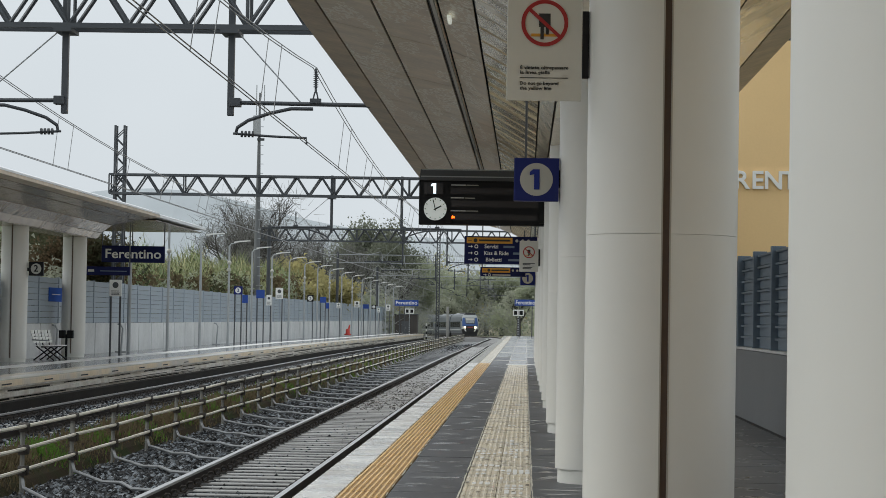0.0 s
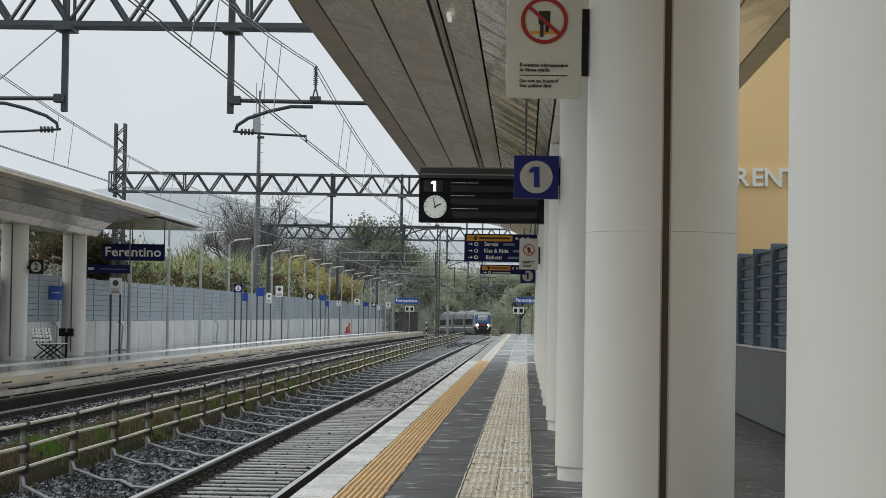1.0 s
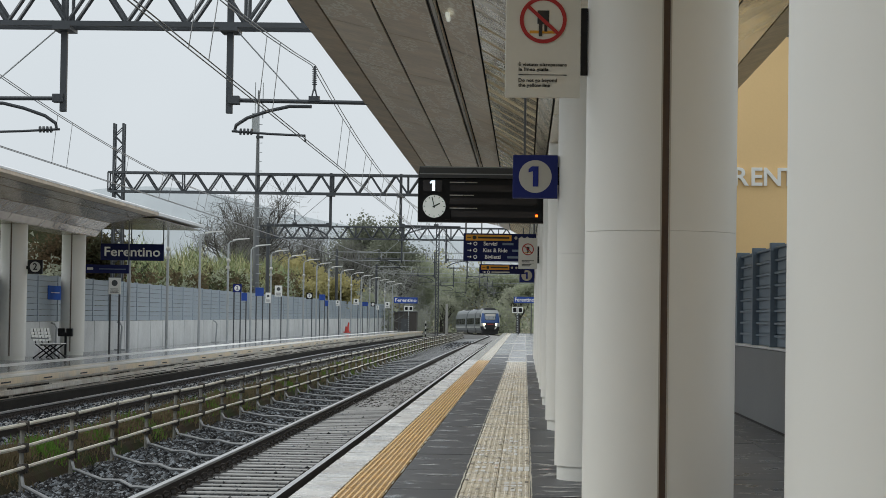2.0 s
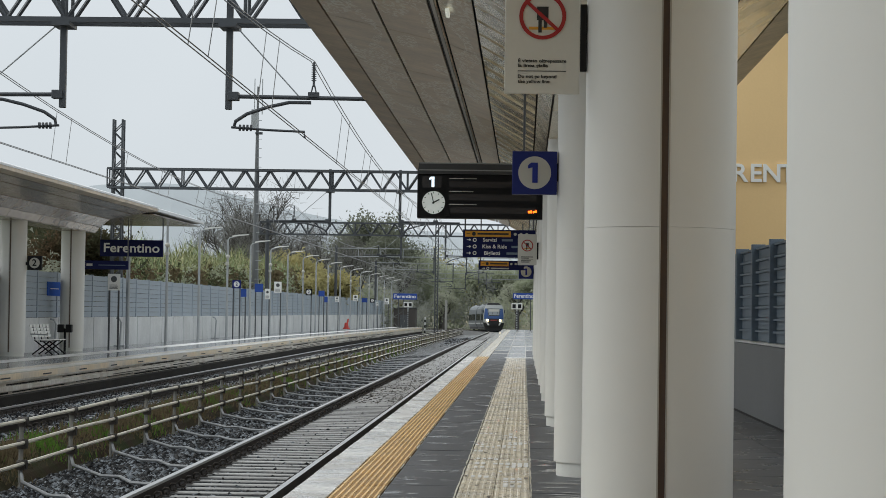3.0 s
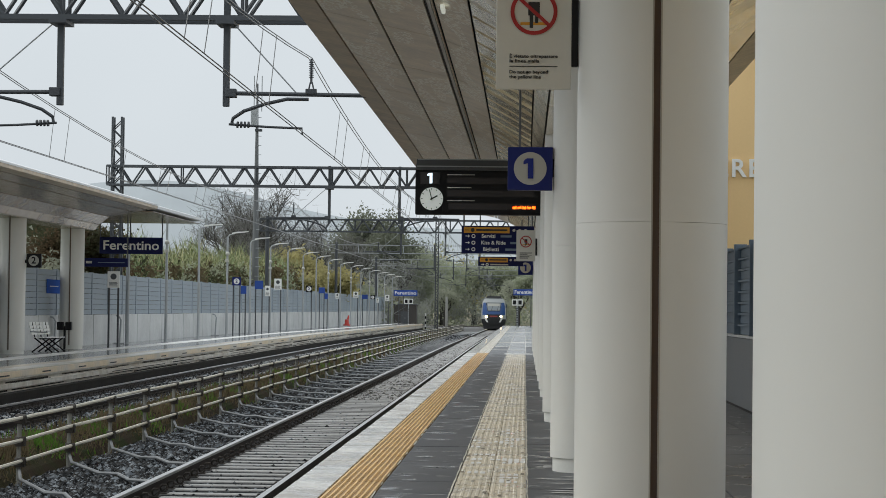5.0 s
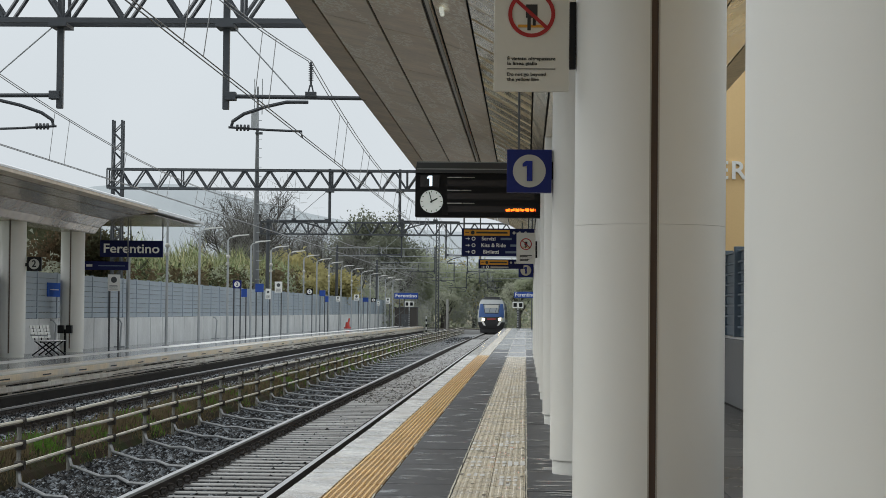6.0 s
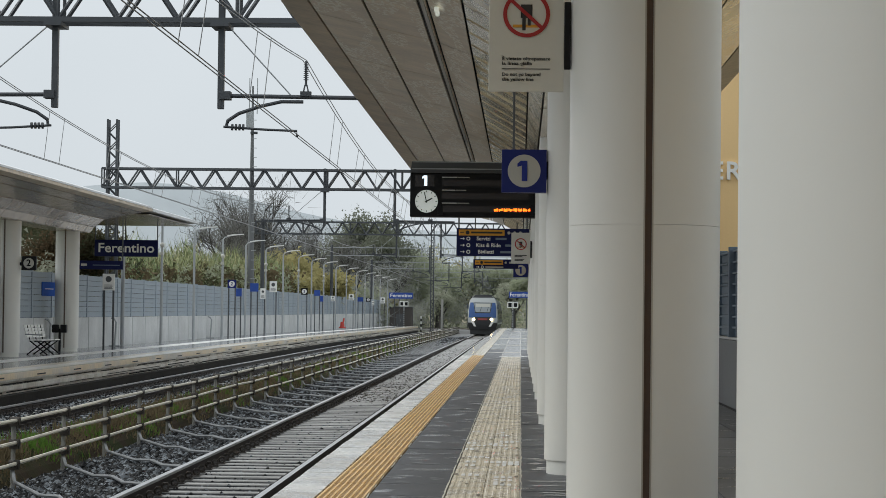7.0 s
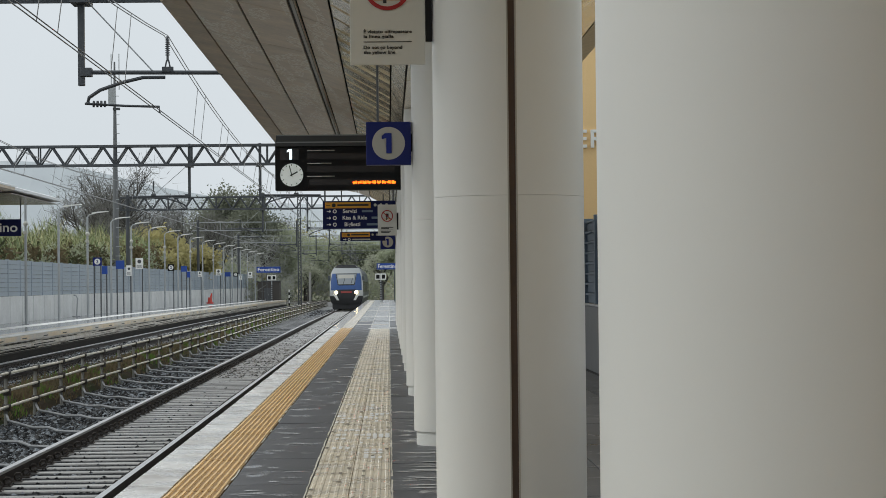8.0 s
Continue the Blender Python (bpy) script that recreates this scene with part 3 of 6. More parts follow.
    # thin pale patches stand in for bright reflections on the wet slabs
    b = bmesh.new()
    for x0, x1, count in ((-1.10, -0.56, 46), (0.10, 0.66, 60), (0.7, 1.8, 34)):
        for turn in range(count):
            lift = 0.0042 + 0.00004 * turn
            y = 1 / (1 / 15.5 + g.random() * (1 / 72.0 - 1 / 15.5))
            span = (x1 - x0) * (g.uniform(0.12, 0.5) if x0 < 0 else g.uniform(0.3, 0.98))
            xa = g.uniform(x0, x1 - span)
            l, n = g.uniform(0.02, 0.07) * (1.4 if y > 30 else 1.0), 7
            lo, hi = [], []
            for i in range(n):
                x = xa + span * i / (n - 1)
                mid = y + 0.02 * math.sin(9 * x + y)
                half = l * (0.15 if i in (0, n - 1) else g.uniform(0.35, 0.6))
                lo.append(b.verts.new((x, mid - half, lift)))
                hi.append(b.verts.new((x, mid + half, lift)))
            for i in range(n - 1):
                b.faces.new((lo[i], lo[i + 1], hi[i + 1], hi[i]))
    for turn in range(60):
        y, xa, span, l = g.uniform(74, 190), g.uniform(-1.1, 0.2), g.uniform(0.4, 1.6), g.uniform(0.12, 0.5)
        f = [b.verts.new((xa + dx * span, y + dy * l, 0.0062 + 0.00003 * turn)) for dx, dy in ((0, -0.3), (0.6, -0.5), (1, -0.1), (0.7, 0.5), (0.1, 0.3))]
        b.faces.new(f)
    tagged(part("gleam_streaks", b, WET_GLEAM, owner), kind="stuff")
    # pale bands paint the sky's reflection along wet slab joints
    for y, w in ((79.0, 0.6), (86.5, 0.5), (97.0, 1.0), (108.0, 0.7), (121.0, 1.3), (139.0, 1.4), (164.0, 1.8)):
        for x0, x1 in ((-1.12, -0.56), (-0.5, 0.05), (0.1, 1.9)):
            if g.random() < 0.85:
                o = g.uniform(-0.5, 0.5)
                part("joint_sheen_band", boxed(x0, x1, y + o, y + o + w, -0.03, 0.0072), WET_COPING, owner)
    for x in (-0.545, 0.075):
        part("guide_line", boxed(x - 0.006, x + 0.012, 74, 190, -0.03, 0.0085), WET_COPING, owner)
    b = boxed(-0.62, 1.2, 72.1, 73.7, -0.034, 0.003, 0.003)
    part("pale_crossing_band", b, COPING, owner)
    b = boxed(-1.12, 3.4, -50, 13.9, -0.034, -0.004)
    part("foreground_paving", b, ASPHALT, owner)


# ---- wall, barrier and ochre building on the platform's landward side
def side_wall():
    w = tagged(link_mesh("wall_side", boxed(3.4, 3.62, -50, 75, -1.2, 1.07, 0.01), CONCRETE_DARK), "dark damp concrete wall behind the platform", "wall", kind="structure")
    part("wall_cap", boxed(3.37, 3.65, -50, 75, 1.075, 1.11, 0.008), CONCRETE, w)
    part("foot_strip", boxed(3.33, 3.398, -50, 75, -0.02, 0.006), JOINT, w, "narrow black strip along the wall foot")
    y = 14.0
    while y < 60:
        bm = bmesh.new()
        for i in range(8):
            z = 1.115 + 0.175 * i
            box(bm, 3.50, 3.55, y + 0.06, y + 2.34, z + 0.004, z + 0.171, 0.004)
            box(bm, 3.455, 3.50, y + 0.06, y + 2.34, z + 0.132, z + 0.162)
        box(bm, 3.52, 3.56, y, y + 2.4, 1.112, 2.50)
        part("barrier_panel", bm, BARRIER_DARK, w)
        part("barrier_post", boxed(3.40, 3.60, y - 0.08, y + 0.08, 1.111, 2.56, 0.006), BARRIER_DARK, w)
        y += 2.4


def ochre_building():
    t = thing("station_building", "ochre plastered station building with raised letters", "building", (9.0, 50.0, 0))
    part("wall", boxed(-5.2, 12, 0, 14, -1, 9.0, 0.02), OCHRE, t)
    part("roof", boxed(-5.5, 12.3, -0.3, 14.3, 9.0, 9.25, 0.02), CANOPY_TOP, t)
    # added out of view to close the right side and dim its light
    part("wing", boxed(-5.2, 3, -96, -45, -1, 6.2, 0.02), OCHRE, t, "unseen ochre wing added to block light from the right")
    x = -4.89
    for ch in "FERENTINO":
        bm = letters(ch, 0.40, 0.06)
        o = part("letter", bm, SIGN_WHITE, t, "raised white letter")
        o.location = (x + (0.0 if ch != "I" else -0.02), -0.035, 4.7)
        x += 0.36 if ch != "I" else 0.25


# ---- canopies
def canopy(name, label, left, right, y0, y1, step, x_tan=False, edge=FASCIA, skin=SOFFIT):
    """A wing canopy: a low beam over the columns, bellied soffit panels, a thin edge. left and right: profiles (x, z) from the beam outwards."""
    t = thing(name, label, "canopy")
    pts = left[::-1] + right
    ys = [y0]
    while ys[-1] < y1 - 0.01:
        ys.append(min(y1, ys[-1] + step))
    gap = 0.014 if x_tan else 0.02
    slack = random.Random(41)
    spans = [(xa, za, xb, zb, ya, yb, 0.0) for ya, yb in zip(ys, ys[1:]) for (xa, za), (xb, zb) in zip(pts[1:-2], pts[2:-1])]
    if x_tan:
        # beside the columns short lamellae, each raised at its far end to catch sky
        whole, spans = spans, []
        for xa, za, xb, zb, ya, yb, _ in whole:
            if -0.53 < xa < 0.1:
                lift = slack.choice((0.0, 0.012, 0.02, 0.026))
                spans += [(xa, za, xb, zb, ya + (yb - ya) * k / 4, ya + (yb - ya) * (k + 1) / 4, lift + slack.uniform(-0.002, 0.003)) for k in range(4)]
            else:
                spans.append((xa, za, xb, zb, ya, yb, 0.0))
    for xa, za, xb, zb, ya, yb, rise in spans:
        b = bmesh.new()
        d = Vector((xb - xa, 0, zb - za)).normalized() * gap
        q = [b.verts.new(c) for c in ((xa + d.x, ya + gap, za + d.z), (xb - d.x, ya + gap, zb - d.z), (xb - d.x, yb - gap, zb - d.z + rise), (xa + d.x, yb - gap, za + d.z + rise))]
        r = [b.verts.new(v.co + Vector((0, 0, 0.03 + max(0.0, rise)))) for v in q]
        b.faces.new(q)
        for i in range(4):
            j = (i + 1) % 4
            b.faces.new((q[j], q[i], r[i], r[j]))
        part("soffit_panel", b, SOFFIT_TAN if (-0.53 < xa < 0.3 or xa > 1.1) and x_tan else skin, t)
    high = 0.09 if x_tan else 0.028
    up = [(x, z + high) for x, z in pts[1:-1]]
    part("backing", sweep(bmesh.new(), up + [(x, z + high + 0.03) for x, z in pts[1:-1][::-1]], [y0 + 0.02, y1 - 0.02]), JOINT, t, "black backing behind the joints")
    for a, c in ((pts[0], pts[1]), (pts[-1], pts[-2])):
        s = 1 if c[0] > a[0] else -1
        part("fascia", sweep(bmesh.new(), [(c[0] - s * 0.012, c[1]), (a[0], a[1]), (a[0], a[1] + 0.09), (c[0] - s * 0.012, c[1] + 0.20)][::s], [y0, y1]), edge, t, "thin edge strip")
    top = [(pts[0][0] - 0.015, pts[0][1] + 0.085)] + [(x, z + 0.22 + 0.1 * (1 - ((x - pts[0][0]) / (pts[-1][0] - pts[0][0]) * 2 - 1) ** 2)) for x, z in ((pts[0][0] + 0.5, pts[0][1]), ((pts[0][0] + pts[-1][0]) / 2, pts[0][1] + 0.1), (pts[-1][0] - 0.5, pts[-1][1]))] + [(pts[-1][0] + 0.015, pts[-1][1] + 0.085)]
    part("roof", sweep(bmesh.new(), [(x, z) for x, z in top] + [(x, z + 0.05) for x, z in top[::-1]], [y0, y1]), CANOPY_TOP, t, "white sheet roof with a rounded edge")
    return t


def column(y, x, seam, height, name="canopy_column"):
    """A round column in two shells with a brown slot between them, on a recessed plinth."""
    t = thing(name, "cream white round column with a brown vertical slot", "column", (x, y, 0), "canopy columns")
    r, slot = 0.375, 0.017
    for side in (-1, 1):
        for z0, z1 in ((0.13, seam - 0.0008), (seam + 0.0008, height)):
            b = bmesh.new()
            n = 28
            prof = []
            for i in range(n + 1):
                a = -math.pi / 2 + math.pi * i / n
                px, py = r * math.cos(a), r * math.sin(a)
                prof.append((side * max(px, 0.0) + side * slot, py))
            lo = [b.verts.new((px, py, z0)) for px, py in prof]
            hi = [b.verts.new((px, py, z1)) for px, py in prof]
            for i in range(n):
                q = (lo[i], lo[i + 1], hi[i + 1], hi[i])
                b.faces.new(q if side > 0 else q[::-1])
            b.faces.new((lo[-1], lo[0], hi[0], hi[-1]) if side > 0 else (lo[0], lo[-1], hi[-1], hi[0]))
            b.faces.new(hi if side > 0 else hi[::-1])
            b.faces.new(lo[::-1] if side > 0 else lo)
            part("shell", b, WHITE_PAINT, t, smooth=True)
    part("slot", boxed(-slot, slot, -r + 0.02, r - 0.02, 0.1, height), SLOT_BROWN, t, "brown slot between the shells")
    for s in (-1, 1):
        part("slot_lip", boxed(*sorted((s * slot, s * (slot + 0.008))), -r - 0.004, r + 0.004, 0.13, height), SLOT_EDGE, t)
    part("plinth", rod(bmesh.new(), (0, 0, -0.02), (0, 0, 0.13), r - 0.005, 40), PLINTH_PAINT, t, smooth=True)
    return t


NEAR_LEFT = [(0.28, 3.78), (0.12, 4.02), (-0.52, 4.38), (-0.90, 4.53), (-1.00, 4.56), (-1.62, 4.70), (-2.30, 4.86), (-2.66, 4.93)]
NEAR_RIGHT = [(1.14, 3.78), (1.32, 4.02), (1.95, 4.40), (2.75, 4.82), (3.14, 4.93)]
# canopy and columns run on unseen behind the camera, added to cut light there
canopy("platform_canopy", "long wing canopy with glossy grey soffit over the platform", NEAR_LEFT, NEAR_RIGHT, -43, 74.5, 4.25, True)
COLUMN_Y = [-31.0, -22.5, -14.0, -5.5, 3.0, 11.5, 20.3, 29.2, 37.4, 45.6, 54.0, 62.4, 70.8]
SEAMS = [1.9, 1.9, 1.9, 1.9, 2.15, 1.925, 2.06, 1.84, 1.82, 1.84, 1.86, 1.84, 1.82]
for cy, cs in zip(COLUMN_Y, SEAMS):
    column(cy, 0.748 if cy < 5 else 0.70 if cy < 15 else 0.682, cs, 3.80)
FAR_RIGHT = [(-14.4, 3.95), (-14.25, 4.15), (-13.9, 4.42), (-13.1, 4.58), (-12.6, 4.66), (-12.3, 4.70)]
FAR_LEFT = [(-15.3, 3.95), (-15.45, 4.15), (-16.3, 4.42), (-17.3, 4.58), (-17.7, 4.66), (-18.0, 4.70)]
far_roof = canopy("far_platform_canopy", "wing canopy with white edge over the far platform", FAR_LEFT, FAR_RIGHT, 6, 73.4, 3.9, False, FASCIA, SOFFIT_BROWN)
part("end_roof", sweep(bmesh.new(), [(-12.29, 4.70), (-12.29, 4.79), (-12.8, 4.95), (-15.1, 5.05), (-17.5, 4.95), (-18.0, 4.79), (-18.0, 4.70), (-15.1, 4.62)], [73.42, 84]), [CANOPY_TOP], far_roof, "thin white roof end")
for k in range(3):
    part("end_soffit_panel", boxed(-17.8, -12.45, 73.5 + 3.5 * k, 76.93 + 3.5 * k, 4.60, 4.618), SOFFIT_BROWN, far_roof)
for cy in (29.5, 38.0, 46.5, 55.0, 63.5, 72.0):
    column(cy, -14.85, 1.9, 3.96)

# ---- far platform
def far_platform():
    b = sweep(bmesh.new(), [(-11.25, -0.50), (-11.25, -0.40), (-11.19, -0.39), (-11.19, -0.29), (-11.24, -0.28), (-11.24, -0.20), (-11.18, -0.19), (-11.18, -0.155), (-11.18, 0.0), (-15.6, 0.0), (-15.6, -1.4), (-11.24, -1.4)],
              [4, 60, 120, 180, 200, 242], lambda y: (0, bend(y)[1]))
    p = tagged(link_mesh("platform_far", b, PLATFORM_FACE), "far station platform with a layered buff concrete edge", "platform", kind="structure")
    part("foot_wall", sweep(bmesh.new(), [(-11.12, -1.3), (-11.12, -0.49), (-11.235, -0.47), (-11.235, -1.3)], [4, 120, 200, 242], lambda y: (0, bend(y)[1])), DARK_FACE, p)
    for x0, x1, mat, name, z in ((-11.62, -11.17, WET_COPING, "edge_coping", 0.012), (-12.05, -11.64, OPEN_YELLOW, "yellow_strip", 0.010), (-13.3, -12.07, FAR_PAVING, "wet_paving", 0.008), (-13.95, -13.32, WHITE_TILE_GLINT, "tactile_strip", 0.012), (-15.5, -13.97, FAR_PAVING, "back_paving", 0.008)):
        part(name, sweep(bmesh.new(), [(x0, -0.02), (x0, z), (x1, z), (x1, -0.02)], [4, 60, 120, 180, 200, 242], lambda y: (0, bend(y)[1])), mat, p)
    part("top_course", sweep(bmesh.new(), [(-11.185, -0.15), (-11.165, -0.15), (-11.165, -0.012), (-11.185, -0.012)], [4, 60, 120, 180, 200, 242], lambda y: (0, bend(y)[1])), CREAM_COURSE, p, "cream rendered top course")
    g = random.Random(31)
    b = bmesh.new()
    # broken dark strips put the shade of each ledge into the face
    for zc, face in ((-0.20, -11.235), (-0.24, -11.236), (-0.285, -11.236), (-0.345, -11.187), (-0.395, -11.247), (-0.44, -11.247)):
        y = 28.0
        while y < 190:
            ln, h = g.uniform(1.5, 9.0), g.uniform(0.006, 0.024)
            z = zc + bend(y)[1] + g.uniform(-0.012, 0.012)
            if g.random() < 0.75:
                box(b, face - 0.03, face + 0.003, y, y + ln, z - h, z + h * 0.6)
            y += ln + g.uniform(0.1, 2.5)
    part("ledge_shade_strips", b, DARK_FACE, p, "dark broken strips that stand in for shade under the courses")
    for i in range(26):
        part("drain_slot", boxed(-11.20, -11.161, 30 + 4.2 * i, 30.9 + 4.2 * i, -0.115, -0.085), JOINT, p)


def far_wall():
    w = tagged(link_mesh("wall_far", boxed(-15.75, -15.5, 4, 248, -1.2, 1.10, 0.01), CONCRETE), "pale concrete base wall behind the far platform", "wall", kind="structure")
    me_p = bmesh.new()
    for i in range(8):
        z = 0.1875 * i
        box(me_p, -0.05, 0.045, 0.062, 2.938, z + 0.002, z + 0.178, 0.006)
        box(me_p, 0.045, 0.062, 0.062, 2.938, z + 0.145, z + 0.172)
    mp = bpy.data.meshes.new("barrier_panel")
    me_p.to_mesh(mp)
    me_p.free()
    mp.materials.append(BARRIER)
    pb = boxed(-0.056, 0.075, -0.06, 0.06, 0, 1.53, 0.004)
    mq = bpy.data.meshes.new("barrier_post")
    pb.to_mesh(mq)
    pb.free()
    mq.materials.append(BARRIER)
    jb = boxed(0.0, 0.02, -0.02, 0.02, -1.1, 0.0)
    mj = bpy.data.meshes.new("wall_joint")
    jb.to_mesh(mj)
    jb.free()
    mj.materials.append(CONCRETE)
    for i in range(81):
        y = 4 + 3.0 * i
        share("barrier_panel", mp, w, pose(-15.62, y, 1.11))
        share("barrier_post", mq, w, pose(-15.62, y, 1.10))
        share("wall_joint", mj, w, pose(-15.502, y, 1.10))


# ---- fence between the tracks
def fence():
    t = thing("trackside_fence", "low weathered tube fence between the two tracks", "fence", (-6.28, 0, 0))
    post = rod(bmesh.new(), (0, 0, -0.86), (0, 0, 0.085), 0.03, 8)
    for z in (0.05, -0.23, -0.49):
        before = len(post.faces)
        rod(post, (-0.045, 0, z - 0.012), (0.08, 0, z - 0.012), 0.062, 10)
        box(post, -0.03, 0.07, -0.09, 0.09, z - 0.07, z - 0.012)
        post.faces.ensure_lookup_table()
        for fc in post.faces[before:]:
            fc.material_index = 1
    mp = bpy.data.meshes.new("post")
    post.to_mesh(mp)
    post.free()
    mp.materials.append(FENCE_POST)
    mp.materials.append(CLAMP)
    st = pipe(bmesh.new(), [(0.0, 0, -0.45), (0.02, -0.05, -0.62), (0.12, -0.4, -0.70), (0.84, -2.2, -0.70), (1.14, -2.55, -0.68), (1.5, -3.8, -0.655), (1.97, -4.15, -0.65)], 0.022)
    ms = bpy.data.meshes.new("stay")
    st.to_mesh(ms)
    st.free()
    ms.materials.append(STAY)
    for i in range(72):
        y = 9.2 + 3.05 * i
        ox, oz = bend(y)
        share("post", mp, t, pose(ox, y, oz + rng.uniform(-0.02, 0.02), rng.uniform(-1, 1), rng.uniform(-1.5, 1.5)))
        share("stay", ms, t, pose(ox, y, oz, 0, 0, rng.uniform(-1, 1)))
    for z in (0.05, -0.23, -0.49):
        pts = [(0.04 + bend(9.2 + 3.05 * i)[0], 9.2 + 3.05 * i, z + bend(9.2 + 3.05 * i)[1] + rng.uniform(-0.012, 0.012)) for i in range(72)]
        part("rail_tube", pipe(bmesh.new(), pts, 0.024), FENCE_RAIL, t)


bm = sweep(bmesh.new(), [(-6.42, -0.9), (-6.55, -0.74), (-6.85, -0.52), (-7.25, -0.46), (-7.6, -0.60), (-7.9, -0.9)], LINE[:14], bend)
for v in bm.verts:
    v.co.z += 0.05 * noise.noise((v.co.x * 3, v.co.y * 0.7, 0))
tagged(link_mesh("weedy_mound", bm, MOUND), "low weedy earth mound between the tracks", "mound", kind="structure")
fence()
far_platform()
far_wall()
side_wall()
ochre_building()


# ---- overhead line
def truss(bm, x0, x1, y0, y1, z0, z1, bay):
    for y in (y0, y1):
        for z in (z0, z1):
            box(bm, x0, x1, y - 0.042, y + 0.042, z - 0.042, z + 0.042)
        n = int(round((x1 - x0) / bay))
        for i in range(n):
            xa, xb = x0 + (x1 - x0) * i / n, x0 + (x1 - x0) * (i + 1) / n
            mid = (xa + xb) / 2
            rod(bm, (xa, y, z0), (mid, y, z1), 0.035, 4)
            rod(bm, (mid, y, z1), (xb, y, z0), 0.035, 4)
            if i % 3 == 0:
                rod(bm, (xa, y, z0), (xa, y, z1), 0.03, 4)
    for i in range(int((x1 - x0) / bay) + 1):
        rod(bm, (x0 + bay * i, y0, z1), (x0 + bay * i, y1, z1), 0.03, 4)
    return bm


def lattice(bm, x, y, z0, z1, w):
    for sx in (-1, 1):
        for sy in (-1, 1):
            box(bm, x + sx * w / 2 - 0.04, x + sx * w / 2 + 0.04, y + sy * w / 2 - 0.04, y + sy * w / 2 + 0.04, z0, z1)
    z, k = z0, 1
    while z < z1 - w:
        for sy in (-1, 1):
            rod(bm, (x - k * w / 2, y + sy * w / 2, z), (x + k * w / 2, y + sy * w / 2, z + w), 0.022, 4)
            rod(bm, (x + sy * w / 2, y - k * w / 2, z), (x + sy * w / 2, y + k * w / 2, z + w), 0.022, 4)
        z += w
        k = -k
    return bm


def cantilever(g, s, px):
    """The arms on a drop post at px; s is +1 when they reach to the right."""
    X = lambda d: px + s * d
    c = part("cantilever", rod(bmesh.new(), (X(0.1), 0, 4.97), (X(2.35), 0, 4.95), 0.035, 8), GANTRY_STEEL, g)
    part("tie", rod(bmesh.new(), (X(0.08), 0, 6.15), (X(1.16 if s > 0 else 1.42), 0, 4.98), 0.013, 6), GALV, c)
    b = pipe(bmesh.new(), [(X(1.36), 0, 4.88), (X(1.0), 0, 4.88), (X(0.65), 0, 4.80), (X(0.3), 0, 4.68), (X(0.12), 0, 4.56), (X(0.10), 0, 4.46)], 0.032)
    part("registration_arm", b, GANTRY_STEEL, c)
    part("steady_arm", pipe(bmesh.new(), [(X(0.05), 0, 4.46), (X(0.7), 0, 4.42), (X(1.26), 0, 4.40), (X(1.26), 0, 4.30)], 0.022), GANTRY_STEEL, c)
    for k in range(4):
        rb = rod(bmesh.new(), (X(0.18 + 0.06 * k), 0, 4.455), (X(0.21 + 0.06 * k), 0, 4.453), 0.055, 10)
        part("insulator_disc", rb, GANTRY_STEEL, c)
    ins = rod(bmesh.new(), (X(1.40), 0, 5.14), (X(1.40), 0, 5.55), 0.02, 8)
    for k in range(8):
        rod(ins, (X(1.40), 0, 5.24 + 0.035 * k), (X(1.40), 0, 5.25 + 0.035 * k), 0.042, 10)
    for d in (-0.05, 0.05):
        rod(ins, (X(1.40 + d), 0, 5.0), (X(1.40 + 0.3 * d), 0, 5.16), 0.014, 6)
    box(ins, X(1.40) - 0.09, X(1.40) + 0.09, -0.05, 0.05, 4.97, 5.05)
    part("insulator", ins, GANTRY_STEEL, c)
    part("collar", boxed(X(0.08) - 0.09, X(0.08) + 0.09, -0.1, 0.1, 4.90, 5.04, 0.01), GANTRY_STEEL, c)


def gantry(y, z):
    g = thing("catenary_gantry", "dark steel lattice gantry that carries the overhead wires", "gantry", (0, y, z), "catenary gantries")
    if y < 150:
        part("beam", truss(bmesh.new(), -16.4, 5.2, -0.25, 0.25, 6.18, 6.92, 0.98), GANTRY_STEEL, g)
    else:
        # far beams are thinned and paled in colour, as haze fades them
        b = boxed(-16.4, 5.2, -0.03, 0.03, 6.18, 6.24)
        box(b, -16.4, 5.2, -0.03, 0.03, 6.86, 6.92)
        for k in range(12):
            box(b, -16.0 + 1.9 * k, -15.95 + 1.9 * k, -0.03, 0.03, 6.18, 6.92)
        part("beam", b, GALV, g, "thin twin-tube beam, paled for distance haze")
    if y < 100:
        part("tower", lattice(bmesh.new(), -16.02, 0, -1.0, 8.85, 0.36), GANTRY_STEEL, g)
    else:
        part("tower", rod(bmesh.new(), (-15.95, 0, -0.2 - 0.8 * (y > 240)), (-15.95, 0, 7.1), 0.12, 10), GANTRY_STEEL, g)
    part("tower", lattice(bmesh.new(), 5.0, 0, -1.0, 7.0, 0.36), GANTRY_STEEL, g)
    for s, px in ((1, -4.9), (-1, -7.65)):
        part("drop_post", boxed(px - 0.053, px + 0.053, -0.053, 0.053, 4.75, 7.0, 0.01), GANTRY_STEEL, g)
        part("clamp_plate", boxed(px - 0.15, px + 0.15, -0.32, 0.32, 6.08, 6.14), GANTRY_STEEL, g)
        cantilever(g, s, px)
    return g


GANTRY_Y = [-14, 36, 86, 136, 186, 236, 286]
for gy in GANTRY_Y[1:]:
    gantry(gy, bend(gy)[1])


